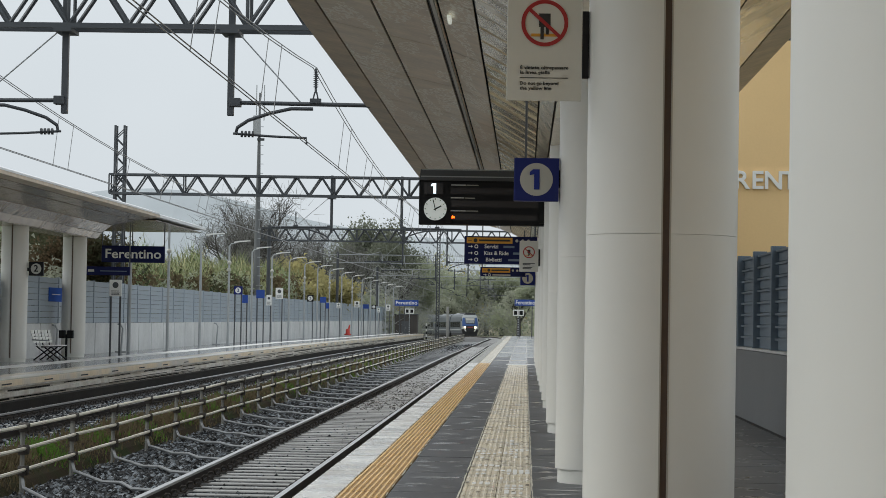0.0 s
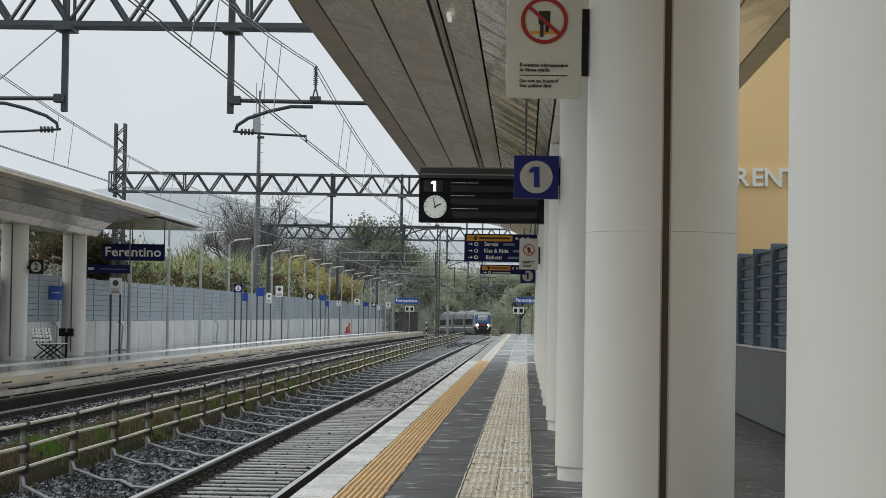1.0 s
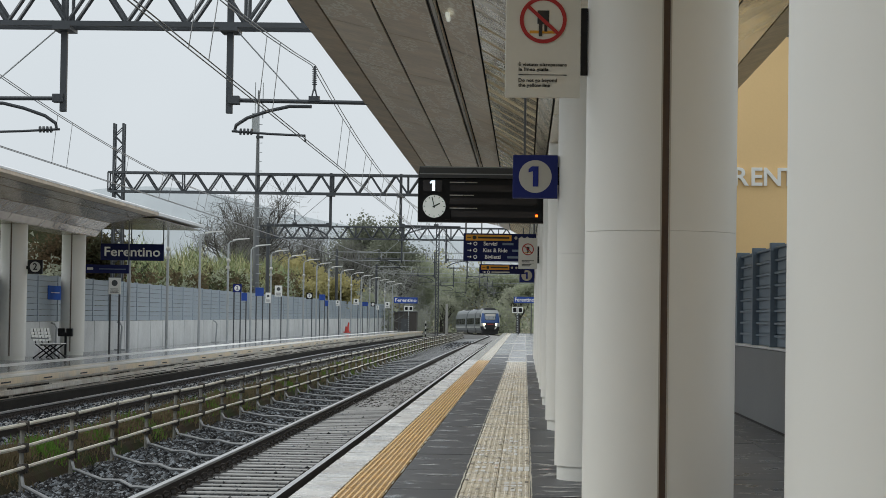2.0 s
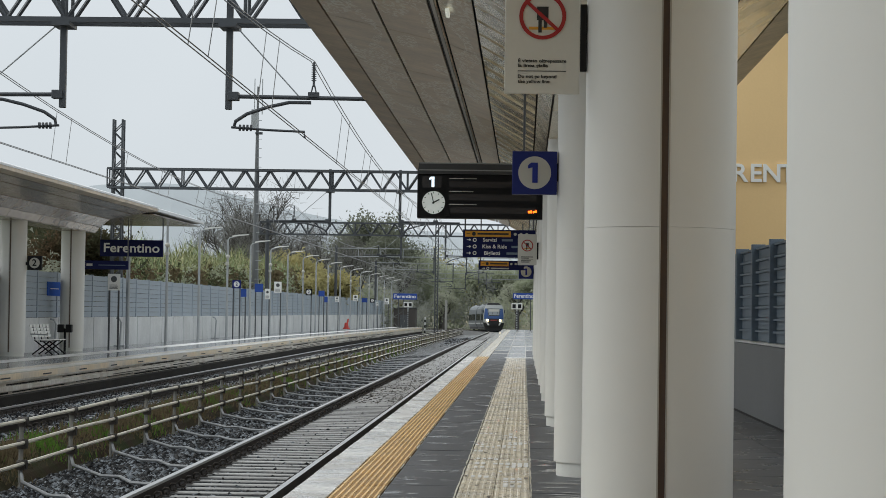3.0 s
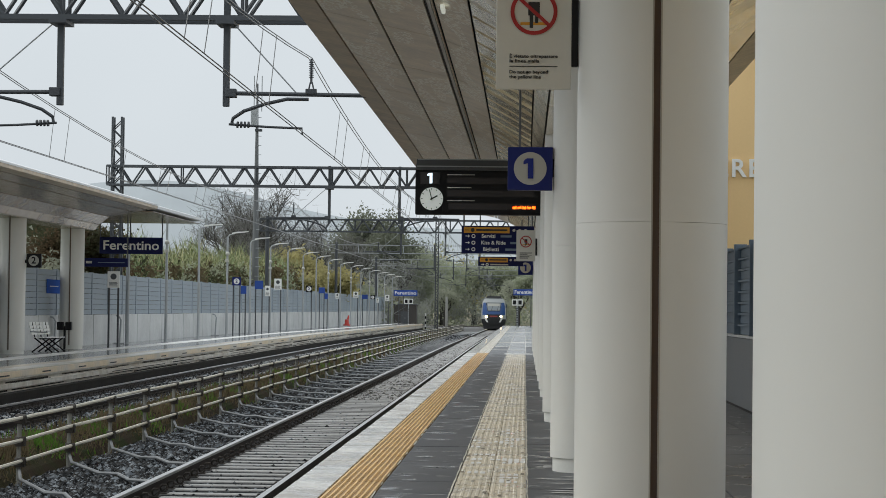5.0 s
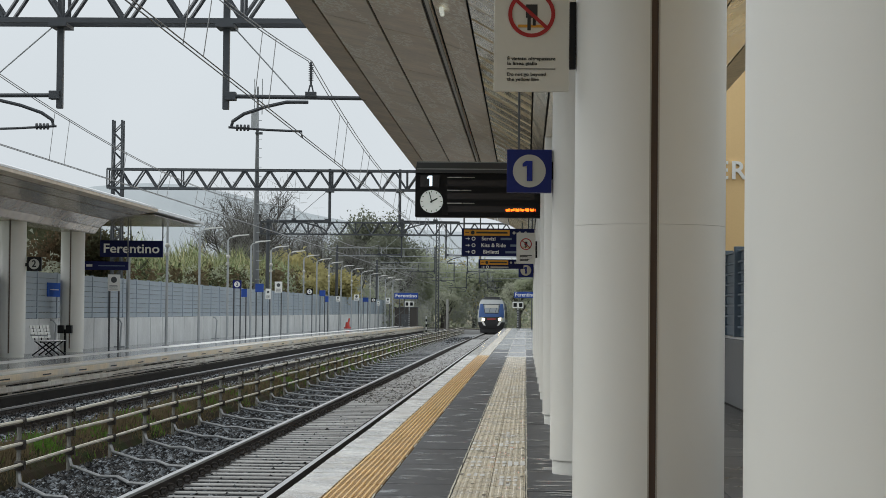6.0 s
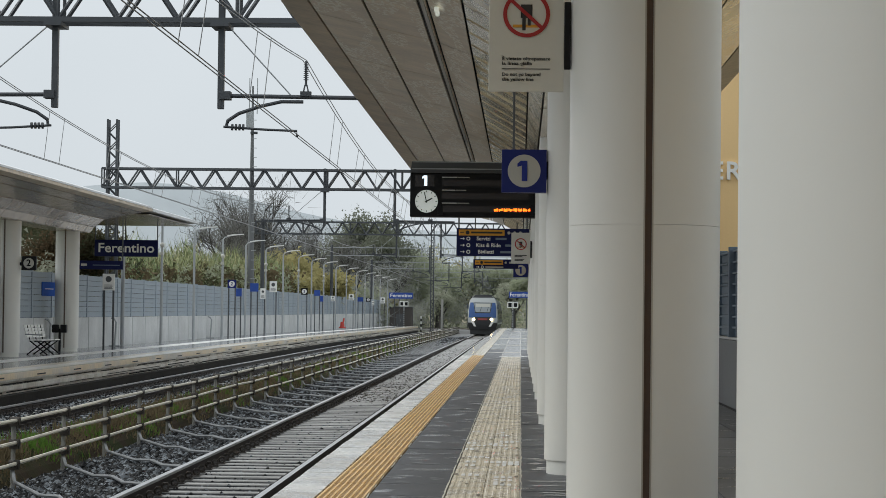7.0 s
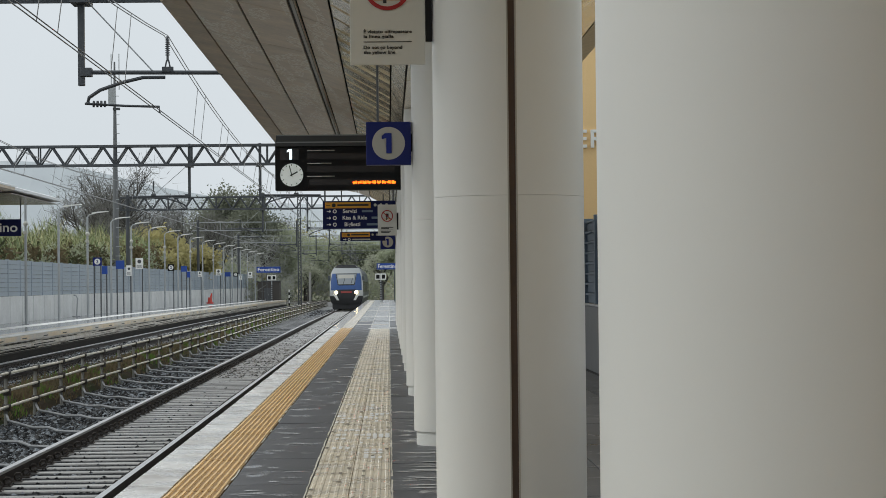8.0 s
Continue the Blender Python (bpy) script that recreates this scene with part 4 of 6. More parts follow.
def overhead(x, label):
    t = thing("overhead_wires", label, "overhead wires", group="overhead wires")
    for a, b in zip(GANTRY_Y, GANTRY_Y[1:]):
        za, zb = bend(a)[1], bend(b)[1]
        ca, cb = bend(a)[0], bend(b)[0]
        n = 16
        for off in (-0.03, 0.03):
            pts = [(x + off + ca + (cb - ca) * i / n, a + (b - a) * i / n, 5.56 + za + (zb - za) * i / n - 0.72 * (1 - (2 * i / n - 1) ** 2)) for i in range(n + 1)]
            part("messenger_wire", pipe(bmesh.new(), pts, 0.008, 5), WIRE, t)
            part("contact_wire", pipe(bmesh.new(), [(x - 0.1 + off + ca, a, 4.31 + za), (x - 0.1 + off + cb, b, 4.31 + zb)], 0.008, 5), WIRE, t)
        for i in range(1, 8):
            u = i / 8
            for dy, off in ((0, -0.03), (1.1, 0.03)):
                yy = a + (b - a) * u + dy
                v = (yy - a) / (b - a)
                zt = 5.56 - 0.72 * (1 - (2 * v - 1) ** 2) + za + (zb - za) * v
                xx = x + off + ca + (cb - ca) * v
                part("dropper", rod(bmesh.new(), (xx, yy, zt), (xx - 0.1, yy, 4.31 + za + (zb - za) * v), 0.006, 4), WIRE, t)


overhead(-3.52, "twin overhead wires with droppers above the platform track")
overhead(-9.05, "twin overhead wires with droppers above the second track")

# ---- signs on the near platform
def bar(bm, x0, x1, z0, z1, y=-0.003, d=0.003):
    return box(bm, x0, x1, y, y + d, z0, z1)


def ring(bm, x, z, r, w, y, seg=36):
    v = []
    for i in range(seg):
        a = 2 * math.pi * i / seg
        v.append([bm.verts.new((x + k * math.cos(a), yy, z + k * math.sin(a))) for k, yy in ((r, y), (r - w, y), (r - w, y + 0.003), (r, y + 0.003))])
    for i in range(seg):
        p, q = v[i], v[(i + 1) % seg]
        for k in range(4):
            j = (k + 1) % 4
            bm.faces.new((p[k], q[k], q[j], p[j]))
    return bm


def text_part(t, name, text, size, x, y, z, mat, label="", wide=None, sub=None):
    o = part(name, letters(text, size), mat, sub or t, label)
    o.location = (x, y, z)
    if wide:
        w = max(v.co.x for v in o.data.vertices) - min(v.co.x for v in o.data.vertices)
        if size < 0.1:
            tagged(o, kind="stuff")
        o.data.transform(Matrix.Diagonal((wide / w, 1, 1, 1)))
    return o


def digit_part(t, digit, h, x, y, z, mat, label=""):
    """A bold numeral: a one is a flagged stem, others come from the built-in font."""
    if digit != "1":
        return text_part(t, "number", digit, h, x, y, z, mat, label)
    b = bmesh.new()
    w = 0.27 * h
    out = ((0.02 * h + w / 2, 0), (0.02 * h + w / 2, h), (-0.04 * h - w / 2, h), (-0.20 * h - w / 2, h * 0.86), (-0.20 * h - w / 2, h * 0.70), (0.02 * h - w / 2, h * 0.76), (0.02 * h - w / 2, 0))
    front = [b.verts.new((px, 0, pz - h / 2)) for px, pz in out]
    back = [b.verts.new((px, 0.003, pz - h / 2)) for px, pz in out]
    b.faces.new(front)
    b.faces.new(back[::-1])
    for i in range(len(out)):
        j = (i + 1) % len(out)
        b.faces.new((front[j], front[i], back[i], back[j]))
    bmesh.ops.recalc_face_normals(b, faces=b.faces[:])
    o = part("number", b, mat, t, label)
    o.location = (x, y, z)
    return o


def crossing_sign(x, y, z, worded):
    """Cream plate with a red ban ring; its lower edge at z, centred on x."""
    t = thing("warning_sign", "cream warning plate with a red prohibition ring", "sign", (x, y, z), "warning signs")
    part("plate", boxed(-0.195, 0.195, 0, 0.02, 0, 0.64, 0.004), SIGN_PLATE, t)
    part("bracket", boxed(0.197, 0.232, 0.0, 0.04, 0.12, 0.47, 0.004), BLACK, t, "black mounting bracket")
    part("yellow_bar", bar(bmesh.new(), -0.07, 0.065, 0.335, 0.35), SIGN_ORANGE, t)
    g = bar(bmesh.new(), -0.03, 0.03, 0.385, 0.455, -0.0045)
    bar(g, -0.022, -0.004, 0.32, 0.385, -0.0045)
    bar(g, 0.006, 0.022, 0.345, 0.385, -0.0045)
    part("pictogram", g, BLACK_TEXT, t, "plain black block")
    rg = ring(bmesh.new(), 0.0, 0.405, 0.122, 0.02, -0.006)
    part("ban_ring", rg, SIGN_RED, t, "red ring")
    s = bar(bmesh.new(), -0.105, 0.105, -0.009, 0.009, -0.007)
    o = part("ban_stroke", s, SIGN_RED, t)
    o.matrix_basis = pose(0, 0, 0.405, 0, 42, 0)
    if worded:
        for words, z1, w in (("È vietato oltrepassare", 0.172, 0.25), ("la linea gialla", 0.147, 0.155), ("Do not go beyond", 0.09, 0.2), ("the yellow line", 0.064, 0.165)):
            text_part(t, "wording", words, 0.017, -0.125 + w / 2, -0.002, z1, BLACK_TEXT, "black printed words", w)
    else:
        for z1, w in ((0.17, 0.25), (0.145, 0.16), (0.09, 0.2), (0.064, 0.17)):
            part("wording", bar(bmesh.new(), -0.125, -0.125 + w, z1 - 0.008, z1 + 0.008), BLACK_TEXT, t)
    part("rule", bar(bmesh.new(), -0.125, 0.125, 0.117, 0.121), BLACK_TEXT, t)


def number_sign(x, y, z, s, digit="1", reach=0.035, skin=SIGN_BLUE):
    t = thing("platform_number_sign", "dark blue square box sign with a white disc and number", "sign", (x, y, z), "platform number signs")
    part("box", boxed(-s / 2, s / 2, 0, 0.12, 0, s * 0.96, 0.006), skin, t)
    part("disc", disc(bmesh.new(), 0, -0.004, s * 0.48, s * 0.365, 0.006, 40), SIGN_GREY, t, "cream disc")
    digit_part(t, digit, s * 0.45, 0, -0.008, s * 0.48, DIGIT_BLUE if skin is SIGN_BLUE else skin).location.y = -0.012
    if reach:
        part("bracket", boxed(s / 2, s / 2 + reach, 0.03, 0.09, s * 0.3, s * 0.7), BLACK, t)


def departure_board():
    t = thing("departure_board", "black departure board with lit clock and platform number", "departure board", (-0.77, 40.0, 3.185))
    part("housing", boxed(-1.2, 1.30, 0, 0.35, 0, 0.80, 0.012), BLACK, t, "black housing")
    cap = sweep(bmesh.new(), [(-1.2, 0.80), (-1.17, 1.0), (1.29, 1.0), (1.30, 0.80)], [-0.05, 0.40])
    part("casing", cap, DARK_GREY, t, "grey top casing")
    part("casing_rib", boxed(-1.17, 1.28, -0.058, -0.05, 0.86, 0.88), GALV, t)
    part("casing_rib", boxed(-1.16, 1.27, -0.058, -0.05, 0.985, 1.005), GALV, t)
    part("number_window", boxed(-1.11, -0.76, -0.008, 0.0, 0.55, 0.76), SCREEN, t)
    digit_part(t, "1", 0.19, -0.92, -0.012, 0.655, LED_WHITE, "lit white platform number")
    part("clock_face", disc(bmesh.new(), -0.90, -0.02, 0.28, 0.213, 0.02, 48), CLOCK_FACE, t, "pale round clock face")
    part("clock_rim", ring(bmesh.new(), -0.90, 0.28, 0.222, 0.014, -0.024), BLACK, t)
    for i in range(12):
        o = part("hour_mark", bar(bmesh.new(), -0.006, 0.006, 0.165, 0.195, -0.003), BLACK_TEXT, t)
        o.matrix_basis = pose(-0.90, -0.02, 0.28, 0, 30 * i, 0)
    for name, ln, w, a in (("hour_hand", 0.12, 0.012, 62), ("minute_hand", 0.175, 0.008, -14)):
        o = part(name, bar(bmesh.new(), -w, w, -0.03, ln, -0.003), BLACK_TEXT, t)
        o.matrix_basis = pose(-0.90, -0.025, 0.28, 0, a, 0)
    for k in range(3):
        z = 0.56 - 0.235 * k
        part("display_strip", boxed(-0.62, 0.96, -0.006, 0.0, z, z + 0.115), SCREEN, t, "dark display strip")
        w = 0.50 - 0.06 * (k == 1)
        part("heading", bar(bmesh.new(), -0.62, -0.62 + 0.55 * w, z + 0.155, z + 0.17), SIGN_WHITE, t)
        part("heading", bar(bmesh.new(), -0.61 + 0.55 * w, -0.62 + w, z + 0.155, z + 0.17), SIGN_GREY, t)
    part("end_block", boxed(0.985, 1.14, -0.06, 0.0, 0.04, 0.22, 0.004), BLACK, t)
    part("end_block", boxed(-0.70, -0.60, -0.06, 0.0, 0.04, 0.22, 0.004), BLACK, t)
    for x in (0.95,):
        part("hanger", rod(bmesh.new(), (x, 0.18, 1.0), (x, 0.18, 1.55), 0.025), DARK_GREY, t)
    glyphs = []
    for i in range(10):
        b = bmesh.new()
        r = random.Random(20 + i)
        for c in range(3):
            box(b, -0.034 + 0.024 * c, -0.016 + 0.024 * c, -0.012, -0.008, 0.0 + 0.012 * r.randint(0, 1), 0.062 - 0.018 * r.randint(0, 1))
        box(b, -0.036, 0.036, -0.012, -0.008, 0.014, 0.044)
        o = part("lit_glyph", b, LED_ORANGE, t, "lit orange display character")
        glyphs.append(o)
    return glyphs


def info_sign(x0, x1, y, z0, z1, rows, top):
    """A dark blue direction panel with an orange strip, hung on rods."""
    t = thing("direction_sign", "dark blue direction panel with an orange strip", "sign", (x0, y, z0), "direction signs")
    w, h = x1 - x0, z1 - z0
    part("panel", boxed(0, w, 0, 0.10, 0, h, 0.006), SIGN_NAVY, t)
    part("orange_strip", bar(bmesh.new(), 0.05, w * 0.66, h - 0.165, h - 0.03), SIGN_ORANGE, t)
    part("strip_writing", bar(bmesh.new(), 0.33, w * 0.63, h - 0.115, h - 0.075, -0.006), BLACK_TEXT, t)
    part("strip_arrow", bar(bmesh.new(), 0.08, 0.17, h - 0.105, h - 0.09, -0.006), BLACK_TEXT, t)
    part("strip_symbol", disc(bmesh.new(), 0.25, -0.006, h - 0.097, 0.045, 0.004, 16), BLACK_TEXT, t)
    for k in range(3):
        part("small_symbol", disc(bmesh.new(), w * 0.72 + 0.13 * k, -0.005, h - 0.097, 0.035, 0.006, 12), SIGN_GREY, t)
    for i, words in enumerate(rows):
        z = h - 0.235 - 0.15 * i
        part("arrow", bar(bmesh.new(), 0.09, 0.17, z - 0.008, z + 0.008), SIGN_WHITE, t)
        hd = bmesh.new()
        v = [hd.verts.new(p) for p in ((0.15, -0.004, z + 0.035), (0.19, -0.004, z), (0.15, -0.004, z - 0.035))]
        hd.faces.new(v)
        part("arrow_head", hd, SIGN_WHITE, t)
        part("symbol", ring(bmesh.new(), 0.27, z, 0.045, 0.018, -0.004, 16), SIGN_WHITE, t)
        if words:
            text_part(t, "wording", words, 0.085, 0, -0.004, z, SIGN_WHITE, "white lettering").location.x = 0.40 + 0.055 * len(words) / 2 + 0.02
            part("second_wording", bar(bmesh.new(), 0.50 + 0.055 * len(words), 0.75 + 0.055 * len(words), z - 0.025, z + 0.025), BARRIER_DARK, t)
        else:
            part("wording", bar(bmesh.new(), 0.36, 0.9, z - 0.02, z + 0.02), SIGN_GREY, t)
    for x in (0.05, w - 0.05):
        part("hanger", rod(bmesh.new(), (x, 0.05, h), (x, 0.05, 4.6 - z0), 0.018), DARK_GREY, t)


crossing_sign(0.076, 11.44, 2.62, True)
crossing_sign(0.05, 45.55, 2.47, False)
number_sign(0.08, 20.2, 2.57, 0.412)
number_sign(0.05, 70.7, 2.58, 0.47)
GLYPHS = departure_board()
info_sign(-1.41, 0.24, 50.0, 2.73, 3.36, ("Servizi", "Kiss & Ride", "Biglietti"), True)
info_sign(-1.37, -0.02, 66.0, 2.76, 3.04, ("",), True)
rod_thing = thing("hanging_rod", "thin dark conduit that hangs from the canopy", "rod", (-0.02, 21.0, 2.95))
part("shaft", rod(bmesh.new(), (0, 0, 0.0), (0, 0, 1.36), 0.012), DARK_GREY, rod_thing)
strip = thing("linear_light", "long narrow light track recessed in the canopy", "light", (-0.95, 14, 4.535))
part("channel", boxed(-0.016, 0.02, 0, 56, -0.02, 0.02, 0.004), GALV, strip)
part("gap", boxed(-0.034, -0.018, 0, 56, -0.008, 0.02), JOINT, strip)
lamp_on = thing("canopy_light", "small lit glass canopy light", "light", (-0.80, 21.6, 4.42))
part("diffuser", boxed(-0.02, 0.02, 0, 0.35, 0, 0.05, 0.008), material("lit_diffuser", (0.9, 0.95, 0.85), 0.3, emit=0.35), lamp_on)


def name_sign(x0, x1, y, z0, z1, mat, posts, size, zoff=0.0):
    t = thing("station_name_sign", "blue station name sign with white lettering", "sign", (0, y, zoff), "station name signs")
    part("panel", boxed(x0, x1, 0, 0.06, z0, z1, 0.006), mat, t)
    o = text_part(t, "lettering", "Ferentino", size, (x0 + x1) / 2, -0.004, (z0 + z1) / 2, SIGN_WHITE, "white station name", (x1 - x0) * 0.9)
    for x in posts:
        part("post", boxed(x - 0.04, x + 0.04, 0.06, 0.14, 0, z0 + 0.2), DARK_GREY, t)
    return t


def repeater(x, y, z, ground):
    t = thing("signal_repeater", "small twin white-rimmed signal box on a post", "signal", (x, y, ground))
    part("post", rod(bmesh.new(), (0, 0.1, 0), (0, 0.1, z), 0.05), GALV, t)
    for k in range(8):
        part("band", rod(bmesh.new(), (0, 0.1, 0.12 + 0.2 * k), (0, 0.1, 0.2 + 0.2 * k), 0.058), BLACK, t)
    for s in (-1, 1):
        part("rim", boxed(s * 0.23 - 0.22, s * 0.23 + 0.22, 0, 0.08, z, z + 0.52, 0.01), SIGN_WHITE, t)
        part("lens_panel", boxed(s * 0.23 - 0.14, s * 0.23 + 0.14, -0.012, 0.0, z + 0.09, z + 0.43), BLACK, t)


name_sign(-0.93, 0.87, 185, 2.64, 3.16, SIGN_BRIGHT_BLUE, (-0.5, 0.55), 0.32)
repeater(-0.60, 184, 1.78, 0.0)
name_sign(-13.45, -11.0, 226, 2.90, 3.52, SIGN_BRIGHT_BLUE, (-12.9, -12.4), 0.34, bend(226)[1])
repeater(-11.8, 224, 2.1, bend(224)[1])


# ---- far platform: things
def hung_name():
    t = thing("hanging_name_sign", "dark blue hanging station name sign with white letters", "sign", (0, 80, 0))
    part("panel", boxed(-15.52, -13.2, 0, 0.12, 3.33, 3.94, 0.02), SIGN_NAVY, t)
    text_part(t, "lettering", "Ferentino", 0.33, -14.36, -0.005, 3.63, SIGN_WHITE, "white station name", 2.05)
    for x in (-15.5, -14.4, -13.22):
        part("hanger", rod(bmesh.new(), (x, 0.06, 3.94), (x, 0.06, 4.6), 0.022), DARK_GREY, t)


def hung_direction():
    t = thing("hanging_direction_sign", "narrow dark hanging direction sign with faint symbols", "sign", (0, 73, -0.09))
    part("panel", boxed(-14.92, -13.2, 0, 0.1, 2.82, 3.11, 0.012), SIGN_NAVY, t)
    part("symbol", disc(bmesh.new(), -14.7, -0.004, 2.97, 0.05, 0.006, 16), SIGN_GREY, t)
    part("wording", bar(bmesh.new(), -14.6, -14.4, 2.93, 3.01), SIGN_GREY, t)
    part("wording", bar(bmesh.new(), -14.2, -13.3, 2.95, 2.975), BARRIER_DARK, t)
    for x in (-14.9, -13.22):
        part("hanger", rod(bmesh.new(), (x, 0.05, 3.11), (x, 0.05, 4.55), 0.022), DARK_GREY, t)


def bench():
    t = thing("platform_bench", "white slatted bench on black crossed legs", "bench", (-14.75, 66.0, 0.01), turn=-6)
    for k in range(3):
        y = 0.62 * k
        for i in range(4):
            x = 0.0 + 0.11 * i
            part("seat_slat", boxed(x, x + 0.085, y, y + 0.55, 0.43, 0.455, 0.004), SIGN_WHITE, t)
        for i in range(4):
            z = 0.52 + 0.10 * i
            part("back_slat", boxed(-0.09 - 0.025 * i, -0.065 - 0.025 * i, y, y + 0.55, z, z + 0.085, 0.004), SIGN_WHITE, t)
        b = rod(bmesh.new(), (-0.14, y + 0.28, 0), (0.42, y + 0.28, 0.42), 0.022, 6)
        part("leg", b, BLACK, t)
        part("leg", rod(bmesh.new(), (0.50, y + 0.28, 0), (-0.08, y + 0.28, 0.44), 0.022, 6), BLACK, t)
        part("back_stay", rod(bmesh.new(), (-0.06, y + 0.28, 0.44), (-0.15, y + 0.28, 0.9), 0.018, 6), BLACK, t)
    part("frame_tube", rod(bmesh.new(), (0.2, 0, 0.41), (0.2, 1.8, 0.41), 0.025), BLACK, t)
    part("armrest", rod(bmesh.new(), (-0.1, -0.04, 0.62), (0.45, -0.04, 0.60), 0.02), GALV, t)


def lamp_post(y, globe):
    t = thing("platform_lamp", "slender galvanised lamp post with a flat curved head", "street lamp", (-14.1 + 0.0025 * max(0, y - 150), y, bend(y)[1]), "platform lamps")
    h = 4.75
    part("pole", rod(bmesh.new(), (0, 0, 0), (0, 0, h), 0.062, 10, 0.045), GALV, t)
    part("arm", pipe(bmesh.new(), [(0, 0, h - 0.02), (0.08, 0, h + 0.10), (0.30, 0, h + 0.15)], 0.03), GALV, t)
    b = sweep(bmesh.new(), [(0.22, h + 0.14), (0.5, h + 0.19), (0.98, h + 0.24), (1.0, h + 0.25), (0.98, h + 0.275), (0.5, h + 0.25), (0.22, h + 0.20)], [-0.12, 0.12])
    part("head", b, SIGN_WHITE, t, "flat pale lamp head")
    part("base_plate", boxed(-0.14, 0.14, -0.14, 0.14, 0.0, 0.03), GALV, t)
    if globe:
        g = bmesh.new()
        bmesh.ops.create_uvsphere(g, u_segments=12, v_segments=8, radius=0.10)
        bmesh.ops.translate(g, verts=g.verts, vec=(0.02, -0.1, 3.95))
        part("loudspeaker", g, SIGN_GREY, t, "white round loudspeaker", smooth=True)
        part("sensor_box", boxed(-0.08, 0.08, -0.16, -0.05, 3.55, 3.68, 0.01), SIGN_GREY, t)


def post_sign(x, y, w, z0, z1, mat, look_of, feet=2):
    """A panel on thin dark posts."""
    zz = bend(y)[1]
    t = thing("platform_sign", {"number": "dark blue number sign on thin dark posts", "blue": "blue blank-looking panel on thin dark posts", "notice": "white printed notice board on thin dark posts"}[look_of], "sign", (x, y, zz), "far platform signs")
    part("panel", boxed(-w / 2, w / 2, 0, 0.05, z0, z1, 0.004), mat, t)
    for k in range(feet):
        px = -w / 2 + 0.05 if feet == 2 and k == 0 else w / 2 - 0.05
        part("post", boxed(px - 0.03, px + 0.03, 0.05, 0.11, 0, z1 - 0.05), DARK_GREY, t)
    zc, h = (z0 + z1) / 2, z1 - z0
    if look_of == "number":
        part("disc", disc(bmesh.new(), 0, -0.004, zc, h * 0.36, 0.006, 24), SIGN_WHITE, t)
        text_part(t, "number", "2", h * 0.4, 0, -0.008, zc, SIGN_BLUE)
    elif look_of == "notice":
        part("picture_block", disc(bmesh.new(), 0, -0.003, zc + h * 0.18, w * 0.25, 0.004, 18), DARK_GREY, t)
        for k in range(4):
            part("wording", bar(bmesh.new(), -w * 0.36, w * (0.34 - 0.05 * (k % 2)), z0 + h * (0.1 + 0.07 * k), z0 + h * (0.13 + 0.07 * k)), DARK_GREY, t)


def litter_stand():
    t = thing("ticket_stand", "dark slim stand with two small boxes", "stand", (-14.9, 71.2, 0.01))
    part("post", rod(bmesh.new(), (0, 0, 0), (0, 0, 0.75), 0.04), BLACK, t)
    for s in (-0.14, 0.13):
        part("box", boxed(s - 0.1, s + 0.1, -0.1, 0.1, 0.62, 0.88, 0.02), BLACK, t)


def hydrant():
    t = thing("red_hydrant", "red pillar standing on the far platform", "hydrant", (-14.1, 175, 0.01))
    part("body", rod(bmesh.new(), (0, 0, 0), (0, 0, 0.5), 0.2, 16, 0.14), RED_PAINT, t, smooth=True)
    part("neck", rod(bmesh.new(), (0.08, 0, 0.5), (0.14, 0, 0.82), 0.08, 12, 0.05), RED_PAINT, t, smooth=True)
    part("foot", rod(bmesh.new(), (0, 0, 0), (0, 0, 0.1), 0.28, 16), RED_PAINT, t)


MAST_STEEL = material("dull_mast_steel", (0.17, 0.178, 0.183), 0.55, metal=0.3, vary=0.12)


def mast():
    t = thing("radio_mast", "tall pale lattice radio mast with antenna boxes", "mast", (-17.3, 141, -1))
    part("pole", rod(bmesh.new(), (0, 0, 0), (0, 0, 16.8), 0.29, 14, 0.055), MAST_STEEL, t, smooth=True)
    for k in range(22):
        part("rung", rod(bmesh.new(), (0.05, -0.36 + 0.011 * k, 2.0 + 0.6 * k), (0.42 - 0.006 * k, -0.36 + 0.011 * k, 2.0 + 0.6 * k), 0.02, 5), GALV, t)
    part("antenna_box", boxed(-0.36, 0.10, -0.5, -0.2, 14.0, 15.3, 0.04), GALV, t)
    part("antenna_bracket", boxed(-0.1, 0.35, -0.25, -0.05, 13.7, 13.85), GANTRY_STEEL, t)
    for x in (-0.2, 0.3):
        part("antenna", rod(bmesh.new(), (x, -0.1, 15.0), (x, -0.1, 17.3), 0.03, 6), GALV, t)


